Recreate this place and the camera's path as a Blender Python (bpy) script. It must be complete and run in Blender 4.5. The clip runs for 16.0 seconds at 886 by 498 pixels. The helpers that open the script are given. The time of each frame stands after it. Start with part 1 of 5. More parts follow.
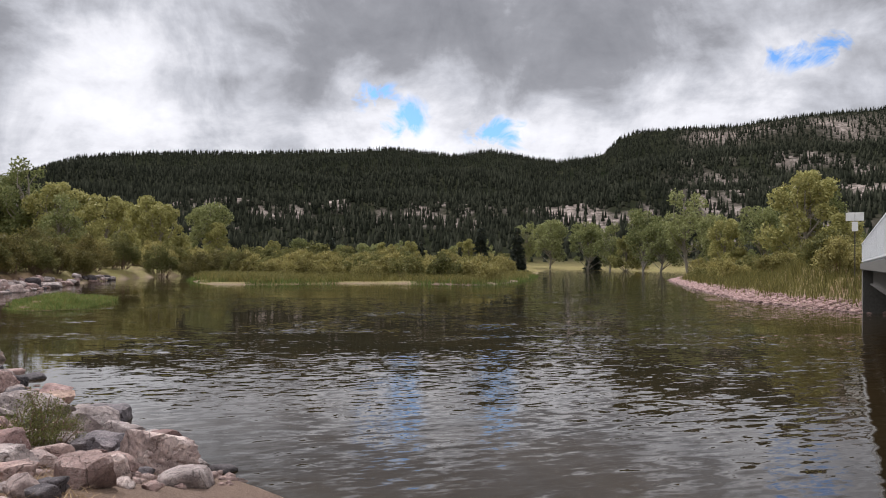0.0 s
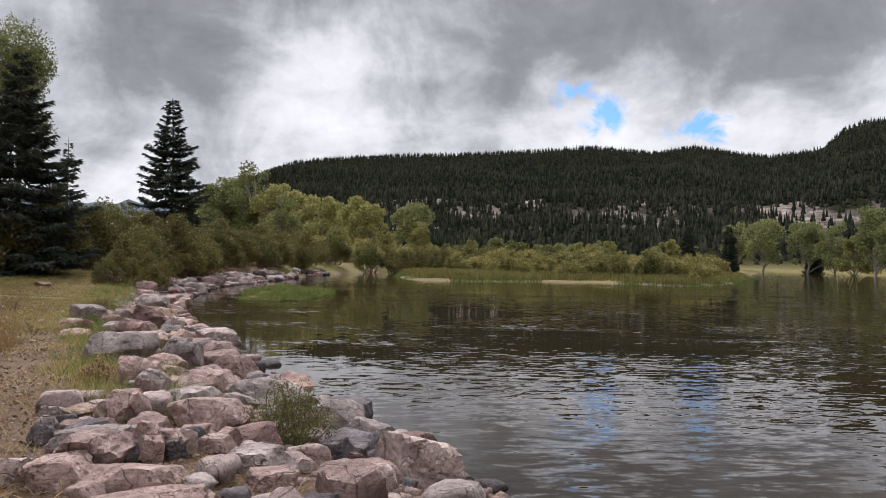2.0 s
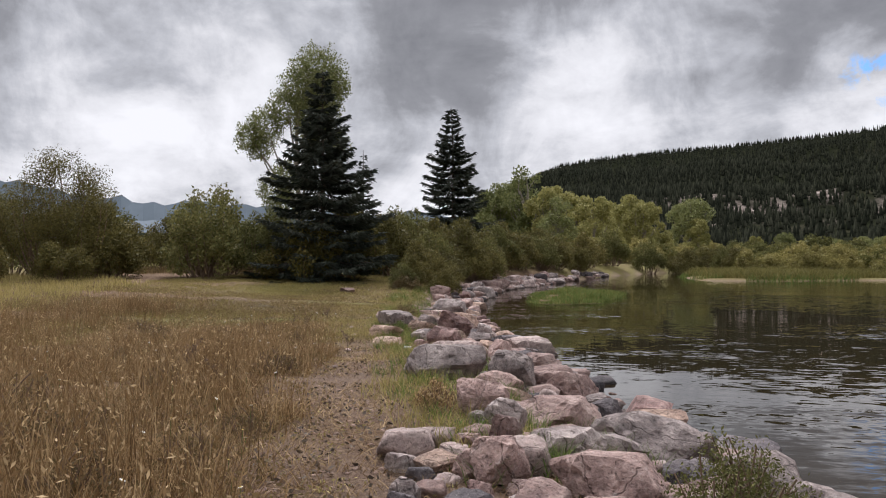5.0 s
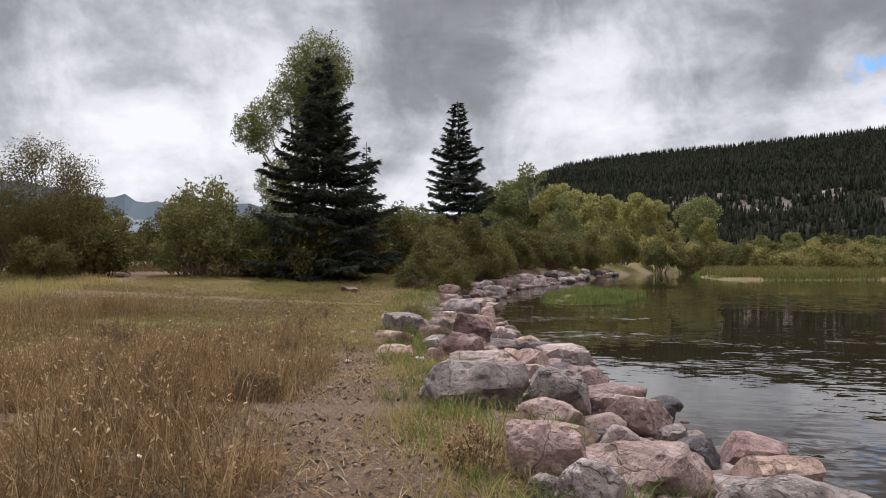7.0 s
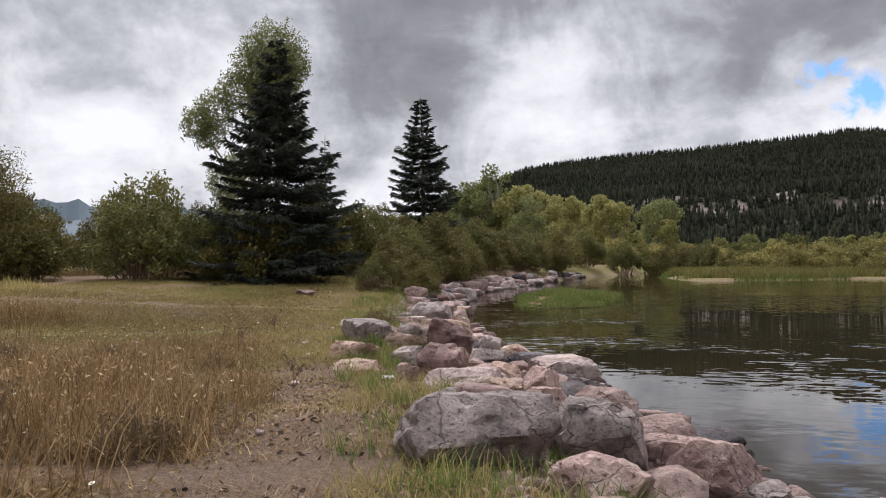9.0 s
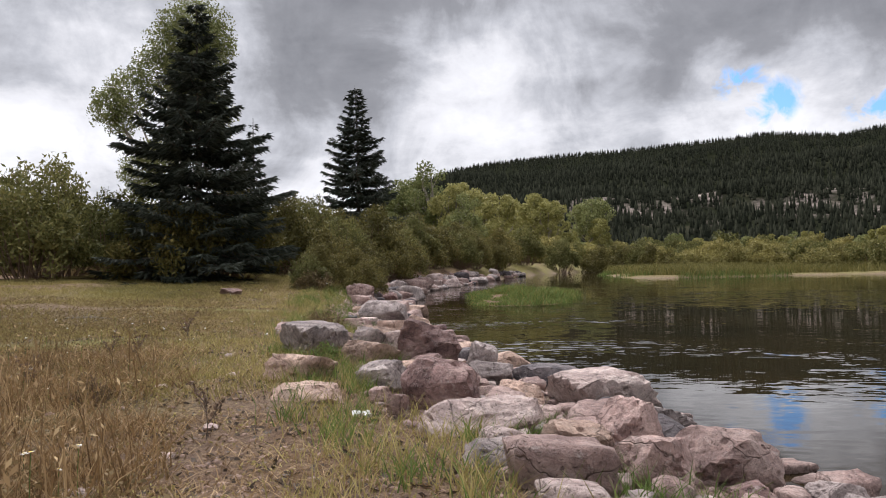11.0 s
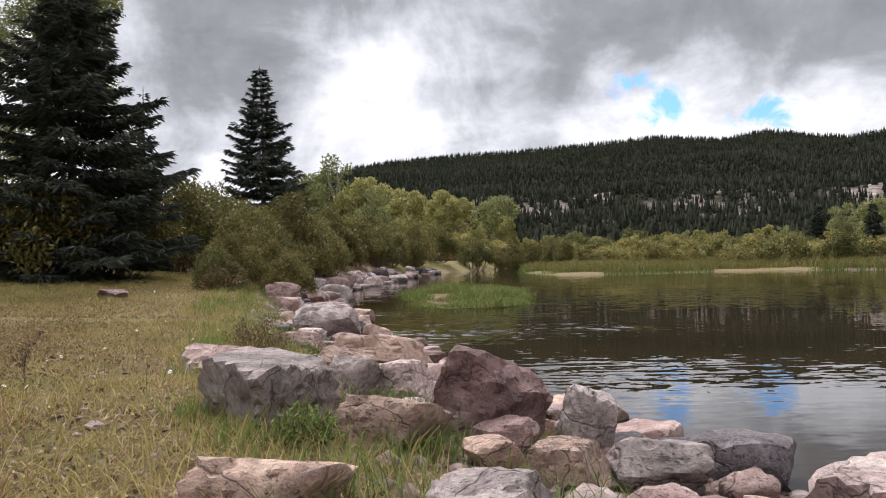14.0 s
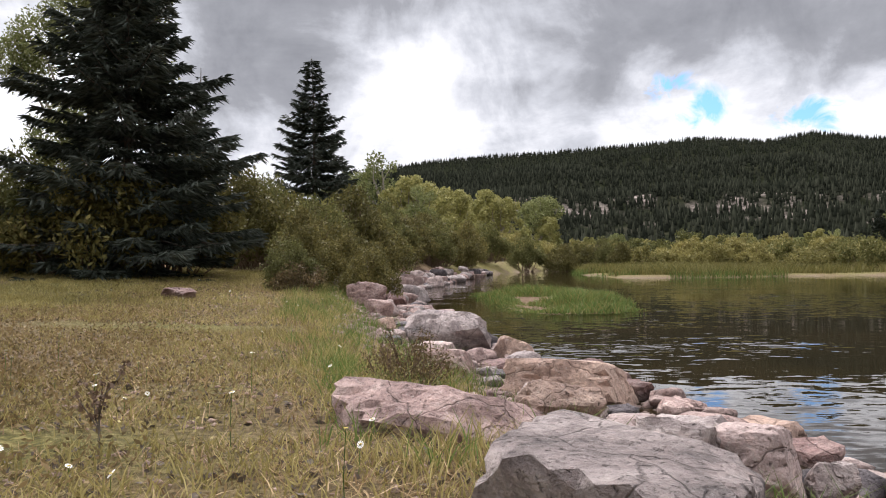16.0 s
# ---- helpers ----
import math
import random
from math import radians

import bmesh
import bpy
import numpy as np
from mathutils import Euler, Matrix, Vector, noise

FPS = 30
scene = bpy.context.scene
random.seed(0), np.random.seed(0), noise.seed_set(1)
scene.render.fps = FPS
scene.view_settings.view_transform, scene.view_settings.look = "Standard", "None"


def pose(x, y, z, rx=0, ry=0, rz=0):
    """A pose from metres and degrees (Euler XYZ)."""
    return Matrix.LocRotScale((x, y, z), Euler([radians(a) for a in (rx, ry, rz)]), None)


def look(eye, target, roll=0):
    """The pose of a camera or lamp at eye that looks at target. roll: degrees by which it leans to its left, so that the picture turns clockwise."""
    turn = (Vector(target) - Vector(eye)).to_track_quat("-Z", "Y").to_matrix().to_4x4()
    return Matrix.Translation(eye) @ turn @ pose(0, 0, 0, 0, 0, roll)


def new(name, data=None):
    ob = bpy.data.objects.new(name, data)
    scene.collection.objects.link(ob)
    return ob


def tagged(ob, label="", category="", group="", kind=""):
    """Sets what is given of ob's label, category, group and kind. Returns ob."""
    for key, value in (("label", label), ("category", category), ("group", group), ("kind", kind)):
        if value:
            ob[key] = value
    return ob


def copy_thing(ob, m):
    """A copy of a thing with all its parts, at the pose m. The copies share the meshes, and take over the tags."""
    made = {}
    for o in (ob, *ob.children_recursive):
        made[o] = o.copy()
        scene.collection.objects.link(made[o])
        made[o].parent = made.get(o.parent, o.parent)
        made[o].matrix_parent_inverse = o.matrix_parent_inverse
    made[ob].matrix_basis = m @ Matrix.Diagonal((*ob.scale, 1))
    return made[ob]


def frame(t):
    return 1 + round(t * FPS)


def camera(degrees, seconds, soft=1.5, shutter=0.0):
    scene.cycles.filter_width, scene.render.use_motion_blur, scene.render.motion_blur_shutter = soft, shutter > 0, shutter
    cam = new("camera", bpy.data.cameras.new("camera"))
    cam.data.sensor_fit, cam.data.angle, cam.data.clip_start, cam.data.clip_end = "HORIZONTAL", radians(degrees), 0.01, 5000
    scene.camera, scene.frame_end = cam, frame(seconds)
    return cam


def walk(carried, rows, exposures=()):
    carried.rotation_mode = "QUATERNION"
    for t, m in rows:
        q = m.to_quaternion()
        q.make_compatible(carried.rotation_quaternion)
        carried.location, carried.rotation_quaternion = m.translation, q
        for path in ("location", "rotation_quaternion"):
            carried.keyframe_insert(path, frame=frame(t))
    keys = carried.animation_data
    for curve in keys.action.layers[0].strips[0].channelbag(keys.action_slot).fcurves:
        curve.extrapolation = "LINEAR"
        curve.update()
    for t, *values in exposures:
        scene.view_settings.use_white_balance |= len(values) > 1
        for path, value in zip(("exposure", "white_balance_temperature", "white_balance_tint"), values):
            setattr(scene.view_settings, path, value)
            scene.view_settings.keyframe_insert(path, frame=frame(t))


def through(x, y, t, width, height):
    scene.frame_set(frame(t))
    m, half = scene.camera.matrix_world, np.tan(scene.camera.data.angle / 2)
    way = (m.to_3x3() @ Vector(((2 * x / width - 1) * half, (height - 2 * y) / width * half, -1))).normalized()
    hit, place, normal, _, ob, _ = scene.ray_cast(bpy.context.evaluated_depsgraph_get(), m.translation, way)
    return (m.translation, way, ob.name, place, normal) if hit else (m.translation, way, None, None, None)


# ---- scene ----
EXPOSURES = [(0, 0.05, 6220, 14), (3.5, -0.13, 6220, 14), (8, -0.1, 6220, 14), (11.5, 0.06, 6220, 14), (14.5, 0.27, 6220, 14), (16, 0.3, 6220, 14)]
cam = camera(60.0, 16.0, 1.0)
PATH = [
    (0, (-0.148, -2.079, 1.943), (-0.436, -0.1, 1.98), 0.5),
    (0.5, (-0.305, -1.836, 1.936), (-0.675, 0.13, 1.972), 0.6),
    (1, (-0.499, -1.619, 1.883), (-0.979, 0.322, 1.917), 0.8),
    (1.5, (-0.757, -1.293, 1.8), (-1.359, 0.614, 1.831), 0.8),
    (2, (-1.258, -0.908, 1.737), (-2.032, 0.936, 1.767), 1.2),
    (2.5, (-1.783, -0.61, 1.651), (-2.761, 1.134, 1.682), 1.0),
    (3, (-2.077, -0.512, 1.625), (-3.266, 1.096, 1.657), 0.6),
    (3.5, (-2.253, -0.503, 1.678), (-3.582, 0.99, 1.711), 0.6),
    (6, (-3.824, 1.072, 1.611), (-5.179, 2.543, 1.641), -0.3),
    (6.5, (-4.206, 1.372, 1.571), (-5.556, 2.848, 1.6), -0.3),
    (7, (-4.654, 1.667, 1.584), (-6.013, 3.133, 1.613), -0.2),
    (7.5, (-5.11, 2.018, 1.549), (-6.477, 3.478, 1.577), -0.2),
    (8, (-5.541, 2.398, 1.54), (-6.898, 3.867, 1.571), -0.1),
    (8.5, (-5.909, 2.801, 1.49), (-7.233, 4.299, 1.526), -0.5),
    (9, (-6.274, 3.22, 1.449), (-7.558, 4.752, 1.488), -0.6),
    (11.5, (-9.011, 5.5, 1.237), (-10.105, 7.174, 1.275), -1.1),
    (12, (-9.471, 5.857, 1.24), (-10.513, 7.564, 1.277), -1.2),
    (12.5, (-9.983, 6.334, 1.208), (-10.987, 8.063, 1.245), -1.2),
    (13, (-10.469, 6.821, 1.184), (-11.443, 8.567, 1.22), -1.3),
    (13.5, (-10.975, 7.31, 1.134), (-11.911, 9.077, 1.167), -1.5),
    (14, (-11.509, 7.751, 1.154), (-12.427, 9.528, 1.185), -1.1),
    (14.5, (-12.118, 8.18, 1.132), (-13.058, 9.944, 1.163), -0.9),
    (15, (-12.711, 8.61, 1.12), (-13.676, 10.361, 1.152), -0.6),
    (15.5, (-13.249, 8.906, 1.112), (-14.237, 10.644, 1.145), -0.4),
    (16, (-13.778, 9.139, 1.124), (-14.778, 10.871, 1.158), -0.4),
]
PACE = 1.5  # the plan is drawn in paces of one and a half metres
walk(cam, [(t, look(Vector(eye) * PACE, Vector(target) * PACE, roll)) for t, eye, target, roll in PATH], EXPOSURES)

# ---- world: a broken overcast with a bright band low over the hills ----
SUN_TURN, SUN_RISE = 48.0, 48.0  # degrees to the left of ahead, and up


def node(tree, kind, **values):
    n = tree.nodes.new(kind)
    for key, value in values.items():
        n.inputs[key].default_value = value
    return n


def toward(turn, rise):
    a, e = radians(turn), radians(rise)
    return Vector((-math.sin(a) * math.cos(e), math.cos(a) * math.cos(e), math.sin(e)))


def maths(tree, op, a, b=None, c=None, clamp=False):
    n = tree.nodes.new("ShaderNodeMath")
    n.operation, n.use_clamp = op, clamp
    for i, v in enumerate((a, b, c)):
        if v is None:
            continue
        if isinstance(v, (int, float)):
            n.inputs[i].default_value = v
        else:
            tree.links.new(v, n.inputs[i])
    return n.outputs[0]


def ramp(tree, value, *stops):
    n = tree.nodes.new("ShaderNodeValToRGB")
    while len(n.color_ramp.elements) < len(stops):
        n.color_ramp.elements.new(0.5)
    for e, (at, colour) in zip(n.color_ramp.elements, stops):
        e.position, e.color = at, (*colour, 1) if len(colour) == 3 else colour
    tree.links.new(value, n.inputs[0])
    return n.outputs[0]


def blend(tree, factor, a, b, mode="MIX"):
    n = tree.nodes.new("ShaderNodeMix")
    n.data_type, n.blend_type = "RGBA", mode
    for i, v in ((0, factor), (6, a), (7, b)):
        if isinstance(v, (int, float)):
            n.inputs[i].default_value = v
        elif isinstance(v, tuple):
            n.inputs[i].default_value = (*v, 1)
        else:
            tree.links.new(v, n.inputs[i])
    return n.outputs[2]


def make_world():
    w = bpy.data.worlds.new("sky")
    scene.world, w.use_nodes = w, True
    tree = w.node_tree
    tree.nodes.clear()
    link = tree.links.new
    coord = tree.nodes.new("ShaderNodeTexCoord").outputs["Generated"]
    split = tree.nodes.new("ShaderNodeSeparateXYZ")
    link(coord, split.inputs[0])
    up = split.outputs[2]
    sky = node(tree, "ShaderNodeTexSky")
    sky.sky_type, sky.sun_disc, sky.sun_elevation, sky.sun_rotation = "NISHITA", False, radians(SUN_RISE), radians(-SUN_TURN)
    blue = blend(tree, 1.0, sky.outputs[0], (0.075, 0.115, 0.16), "MULTIPLY")
    # clouds lie on a flat sheet: far ones crowd together low down
    lift = maths(tree, "ADD", maths(tree, "MAXIMUM", up, 0.0), 0.3)
    flat = tree.nodes.new("ShaderNodeCombineXYZ")
    link(maths(tree, "DIVIDE", split.outputs[0], lift), flat.inputs[0])
    link(maths(tree, "DIVIDE", split.outputs[1], lift), flat.inputs[1])
    big = node(tree, "ShaderNodeTexNoise", Scale=1.5, Detail=7.0, Roughness=0.56, Distortion=0.25)
    fine = node(tree, "ShaderNodeTexNoise", Scale=4.5, Detail=8.0, Roughness=0.6, Distortion=0.3)
    puff = node(tree, "ShaderNodeTexNoise", Scale=8.5, Detail=9.0, Roughness=0.6, Distortion=0.35)
    wisp = node(tree, "ShaderNodeTexNoise", Scale=24.0, Detail=7.0, Roughness=0.6, Distortion=0.6)
    link(flat.outputs[0], big.inputs["Vector"])
    link(flat.outputs[0], fine.inputs["Vector"])
    link(coord, puff.inputs["Vector"])
    link(coord, wisp.inputs["Vector"])

    def spot(turn, rise, wide, stretch=1.0):
        """1 in the middle of a part of the sky, 0 at its edge."""
        d = toward(turn, rise)
        sub = node(tree, "ShaderNodeVectorMath")
        sub.operation = "SUBTRACT"
        link(coord, sub.inputs[0])
        sub.inputs[1].default_value = d
        sc = node(tree, "ShaderNodeVectorMath")
        sc.operation = "MULTIPLY"
        link(sub.outputs[0], sc.inputs[0])
        sc.inputs[1].default_value = (1, 1, stretch)
        ln = node(tree, "ShaderNodeVectorMath")
        ln.operation = "LENGTH"
        link(sc.outputs[0], ln.inputs[0])
        return maths(tree, "SUBTRACT", 1.0, maths(tree, "DIVIDE", ln.outputs["Value"], math.radians(wide)), clamp=True)

    # thin, bright cloud low down and in a few openings; thick grey cloud above
    light = maths(tree, "MULTIPLY", maths(tree, "SUBTRACT", 0.235, up), 1.5)
    light = maths(tree, "MAXIMUM", light, -0.07)
    for turn, rise, wide, stretch, gain in ((29.7, 13, 11, 1.3, 0.32), (-15.7, 15, 9, 1.0, 0.34), (63.5, 13, 17, 1.0, 0.3), (34.3, 11, 6, 1, 0.22), (9.4, 8, 14, 2.0, 0.22),
                                            (47.3, 4.5, 9, 1.2, 0.2), (17.5, 9, 8, 1.6, 0.16), (-2.7, 9, 9, 1.5, 0.24), (119.8, 40, 45, 1, 0.3), (-119.3, 50, 50, 1, 0.25), (22.1, 75, 35, 1, 0.2)):
        light = maths(tree, "ADD", light, maths(tree, "MULTIPLY", spot(turn, rise, wide, stretch), gain))
    for turn, rise, wide, stretch, gain in ((42.7, 19, 11, 1.3, -0.2), (13, 20, 15, 2.0, -0.16), (-4.5, 17, 9, 1.5, -0.14), (24, 12.5, 4, 1.0, -0.18), (19.4, 10, 4, 0.6, -0.18), (50.1, 9, 5, 1.6, -0.14), (39, 8, 5, 2.0, -0.12)):
        light = maths(tree, "ADD", light, maths(tree, "MULTIPLY", spot(turn, rise, wide, stretch), gain))
    mass = maths(tree, "ADD", maths(tree, "MULTIPLY", maths(tree, "SUBTRACT", big.outputs["Fac"], 0.5), 0.75), maths(tree, "MULTIPLY", maths(tree, "SUBTRACT", fine.outputs["Fac"], 0.5), 0.55))
    mass = maths(tree, "ADD", mass, maths(tree, "MULTIPLY", maths(tree, "SUBTRACT", puff.outputs["Fac"], 0.5), 1.15))
    tone = maths(tree, "ADD", maths(tree, "ADD", light, mass), 0.44, clamp=True)
    cloud = ramp(tree, tone, (0.0, (0.22, 0.225, 0.24)), (0.35, (0.34, 0.345, 0.36)), (0.58, (0.58, 0.59, 0.61)), (0.78, (0.86, 0.86, 0.865)), (1.0, (1.04, 1.04, 1.04)))
    hole = spot(11.6, 10.8, 2.6, 1.3)
    for turn, rise, wide, stretch in ((4.2, 9.6, 3.2, 1.8), (-17.3, 14.3, 3.8, 2.2), (13.3, 12.2, 2.6, 1.8)):
        hole = maths(tree, "MAXIMUM", hole, spot(turn, rise, wide, stretch))
    torn = maths(tree, "ADD", maths(tree, "MULTIPLY", maths(tree, "SUBTRACT", puff.outputs["Fac"], 0.5), 1.6), maths(tree, "MULTIPLY", maths(tree, "SUBTRACT", wisp.outputs["Fac"], 0.5), 3.4))
    within = maths(tree, "MULTIPLY", hole, 2.5, clamp=True)
    hole = maths(tree, "MULTIPLY", maths(tree, "ADD", maths(tree, "SUBTRACT", hole, 0.42), torn), 1.9, clamp=True)
    hole = maths(tree, "MULTIPLY", hole, within)

    # the unseen sky overhead is thinner and lets more light through
    over = maths(tree, "MULTIPLY", maths(tree, "SUBTRACT", up, 0.38), 3.0, clamp=True)
    cloud = blend(tree, maths(tree, "MULTIPLY", over, 0.8), cloud, (1.85, 1.85, 1.84))
    colour = blend(tree, hole, cloud, blue)
    back = node(tree, "ShaderNodeBackground", Strength=1.0)
    link(colour, back.inputs["Color"])
    out = tree.nodes.new("ShaderNodeOutputWorld")
    link(back.outputs[0], out.inputs[0])


make_world()
sun = new("sun", bpy.data.lights.new("sun", "SUN"))
sun.data.energy, sun.data.angle, sun.data.color = 3.7, radians(10), (1.0, 0.97, 0.93)
sun.matrix_world = look(toward(SUN_TURN, SUN_RISE) * 100, (0, 0, 0))

# ---- materials ----
def material(name, roughness=0.8, specular=0.3):
    m = bpy.data.materials.new(name)
    m.use_nodes = True
    tree = m.node_tree
    shader = tree.nodes["Principled BSDF"]
    shader.inputs["Roughness"].default_value = roughness
    shader.inputs["Specular IOR Level"].default_value = specular
    return m, tree, shader


def noise_of(tree, vector, scale, detail=5.0, rough=0.6, warp=0.0):
    n = node(tree, "ShaderNodeTexNoise", Scale=scale, Detail=detail, Roughness=rough, Distortion=warp)
    if vector is not None:
        tree.links.new(vector, n.inputs["Vector"])
    return n.outputs["Fac"]


def relief(tree, shader, height, strength, distance):
    b = node(tree, "ShaderNodeBump", Strength=strength, Distance=distance)
    tree.links.new(height, b.inputs["Height"])
    tree.links.new(b.outputs[0], shader.inputs["Normal"])


def place(tree):
    return tree.nodes.new("ShaderNodeNewGeometry").outputs["Position"]


def node_colour_noise(tree, vector, scale):
    n = node(tree, "ShaderNodeTexNoise", Scale=scale, Detail=4.0, Roughness=0.6)
    tree.links.new(vector, n.inputs["Vector"])
    return n.outputs["Color"]


def rock_material(name, dark, mid, pale):
    """Weathered volcanic stone: mottled, cracked, with pale lichen and dust."""
    m, tree, shader = material(name, 0.88, 0.25)
    here = tree.nodes.new("ShaderNodeTexCoord").outputs["Object"]
    world = place(tree)
    chance = tree.nodes.new("ShaderNodeObjectInfo").outputs["Random"]
    broad, grain, speck = noise_of(tree, world, 2.3, 6, 0.62, 0.6), noise_of(tree, world, 14, 7, 0.68), noise_of(tree, world, 60, 4, 0.7)
    colour = ramp(tree, broad, (0.28, dark), (0.5, mid), (0.72, pale))
    colour = blend(tree, 0.75, colour, ramp(tree, grain, (0.25, (0.36, 0.34, 0.34)), (0.5, (0.95, 0.95, 0.95)), (0.72, (1.4, 1.37, 1.33))), "MULTIPLY")
    colour = blend(tree, maths(tree, "MULTIPLY", maths(tree, "GREATER_THAN", speck, 0.62), 0.35), colour, (0.5, 0.47, 0.43))
    vein = noise_of(tree, world, 4.5, 8, 0.7, 1.4)
    colour = blend(tree, ramp(tree, vein, (0.62, (0, 0, 0)), (0.74, (0.6, 0.6, 0.6))), colour, (0.52, 0.47, 0.43))
    # layered streaks and dark pits
    lay = node(tree, "ShaderNodeMapping")
    lay.inputs["Scale"].default_value, lay.inputs["Rotation"].default_value = (1.6, 1.6, 4.0), (0.5, 0.35, 0)
    tree.links.new(here, lay.inputs["Vector"])
    strata = noise_of(tree, lay.outputs[0], 1.6, 7, 0.65, 0.5)
    colour = blend(tree, 0.4, colour, ramp(tree, strata, (0.34, (0.5, 0.47, 0.46)), (0.5, (1, 1, 1)), (0.68, (1.2, 1.18, 1.15))), "MULTIPLY")
    pit = noise_of(tree, world, 30, 5, 0.7, 0.3)
    crack = ramp(tree, pit, (0.3, (0.3, 0.28, 0.28)), (0.42, (1, 1, 1)))
    colour = blend(tree, 0.85, colour, crack, "MULTIPLY")
    # fracture lines along warped cells
    bent = node(tree, "ShaderNodeVectorMath")
    bent.operation = "MULTIPLY_ADD"
    tree.links.new(node_colour_noise(tree, world, 1.7), bent.inputs[0])
    bent.inputs[1].default_value = (0.5, 0.5, 0.5)
    tree.links.new(world, bent.inputs[2])
    cells = node(tree, "ShaderNodeTexVoronoi", Scale=1.35)
    cells.feature = "DISTANCE_TO_EDGE"
    tree.links.new(bent.outputs[0], cells.inputs["Vector"])
    split = ramp(tree, cells.outputs["Distance"], (0.0, (0.25, 0.23, 0.22)), (0.013, (1, 1, 1)))
    colour = blend(tree, 0.5, colour, split, "MULTIPLY")
    dust = noise_of(tree, world, 9, 6, 0.75, 0.9)
    colour = blend(tree, ramp(tree, dust, (0.6, (0, 0, 0)), (0.7, (0.5, 0.5, 0.5))), colour, (0.62, 0.57, 0.53))
    shade = maths(tree, "ADD", maths(tree, "MULTIPLY", chance, 0.45), 0.74)
    mix = tree.nodes.new("ShaderNodeVectorMath")
    mix.operation = "SCALE"
    tree.links.new(colour, mix.inputs[0])
    tree.links.new(shade, mix.inputs["Scale"])
    # wet and dark just above the water
    height = tree.nodes.new("ShaderNodeSeparateXYZ")
    tree.links.new(world, height.inputs[0])
    wet = maths(tree, "SUBTRACT", 1.0, maths(tree, "DIVIDE", maths(tree, "ADD", height.outputs[2], maths(tree, "MULTIPLY", grain, 0.1)), 0.16), clamp=True)
    tree.links.new(blend(tree, maths(tree, "MULTIPLY", wet, 0.75), mix.outputs[0], (0.045, 0.038, 0.03)), shader.inputs["Base Color"])
    bump = maths(tree, "ADD", maths(tree, "MULTIPLY", split, 0.35), maths(tree, "MULTIPLY", grain, 0.3))
    bump = maths(tree, "ADD", bump, maths(tree, "MULTIPLY", broad, 0.1))
    bump = maths(tree, "ADD", maths(tree, "ADD", bump, maths(tree, "MULTIPLY", grain, 0.3)), maths(tree, "ADD", maths(tree, "MULTIPLY", broad, 0.8), maths(tree, "MULTIPLY", crack, 0.5)))
    bump = maths(tree, "ADD", bump, maths(tree, "ADD", maths(tree, "MULTIPLY", speck, 0.2), maths(tree, "MULTIPLY", strata, 0.35)))
    relief(tree, shader, bump, 1.0, 0.07)
    return m


ROCK = {"pink": rock_material("pink stone", (0.213, 0.135, 0.122), (0.391, 0.270, 0.239), (0.582, 0.440, 0.391)),
        "red": rock_material("red stone", (0.115, 0.072, 0.066), (0.255, 0.16, 0.145), (0.42, 0.305, 0.27)),
        "grey": rock_material("grey stone", (0.150, 0.126, 0.120), (0.352, 0.288, 0.270), (0.600, 0.510, 0.473)),
        "pale": rock_material("pale stone", (0.230, 0.176, 0.162), (0.486, 0.371, 0.338), (0.702, 0.581, 0.527)),
        "tan": rock_material("tan stone", (0.262, 0.172, 0.138), (0.469, 0.324, 0.255), (0.621, 0.462, 0.366)),
        "dark": rock_material("dark stone", (0.068, 0.061, 0.068), (0.135, 0.115, 0.121), (0.270, 0.230, 0.230))}


def leaf_material(name, dark, mid, pale, through=0.24, roughness=0.6, gloss=0.12):
    m, tree, shader = material(name, roughness, gloss)
    island = tree.nodes.new("ShaderNodeNewGeometry").outputs["Random Per Island"]
    chance = tree.nodes.new("ShaderNodeObjectInfo").outputs["Random"]
    patch = noise_of(tree, place(tree), 0.7, 4)
    pick = maths(tree, "ADD", maths(tree, "MULTIPLY", island, 0.5), maths(tree, "ADD", maths(tree, "MULTIPLY", patch, 0.55), maths(tree, "MULTIPLY", chance, 0.3)))
    colour = ramp(tree, maths(tree, "MULTIPLY", pick, 0.78), (0.15, dark), (0.5, mid), (0.88, pale))
    tree.links.new(colour, shader.inputs["Base Color"])
    if through:
        t = tree.nodes.new("ShaderNodeBsdfTranslucent")
        tree.links.new(colour, t.inputs["Color"])
        mix = tree.nodes.new("ShaderNodeMixShader")
        mix.inputs[0].default_value = through
        tree.links.new(shader.outputs[0], mix.inputs[1])
        tree.links.new(t.outputs[0], mix.inputs[2])
        tree.links.new(mix.outputs[0], tree.nodes["Material Output"].inputs["Surface"])
    return m


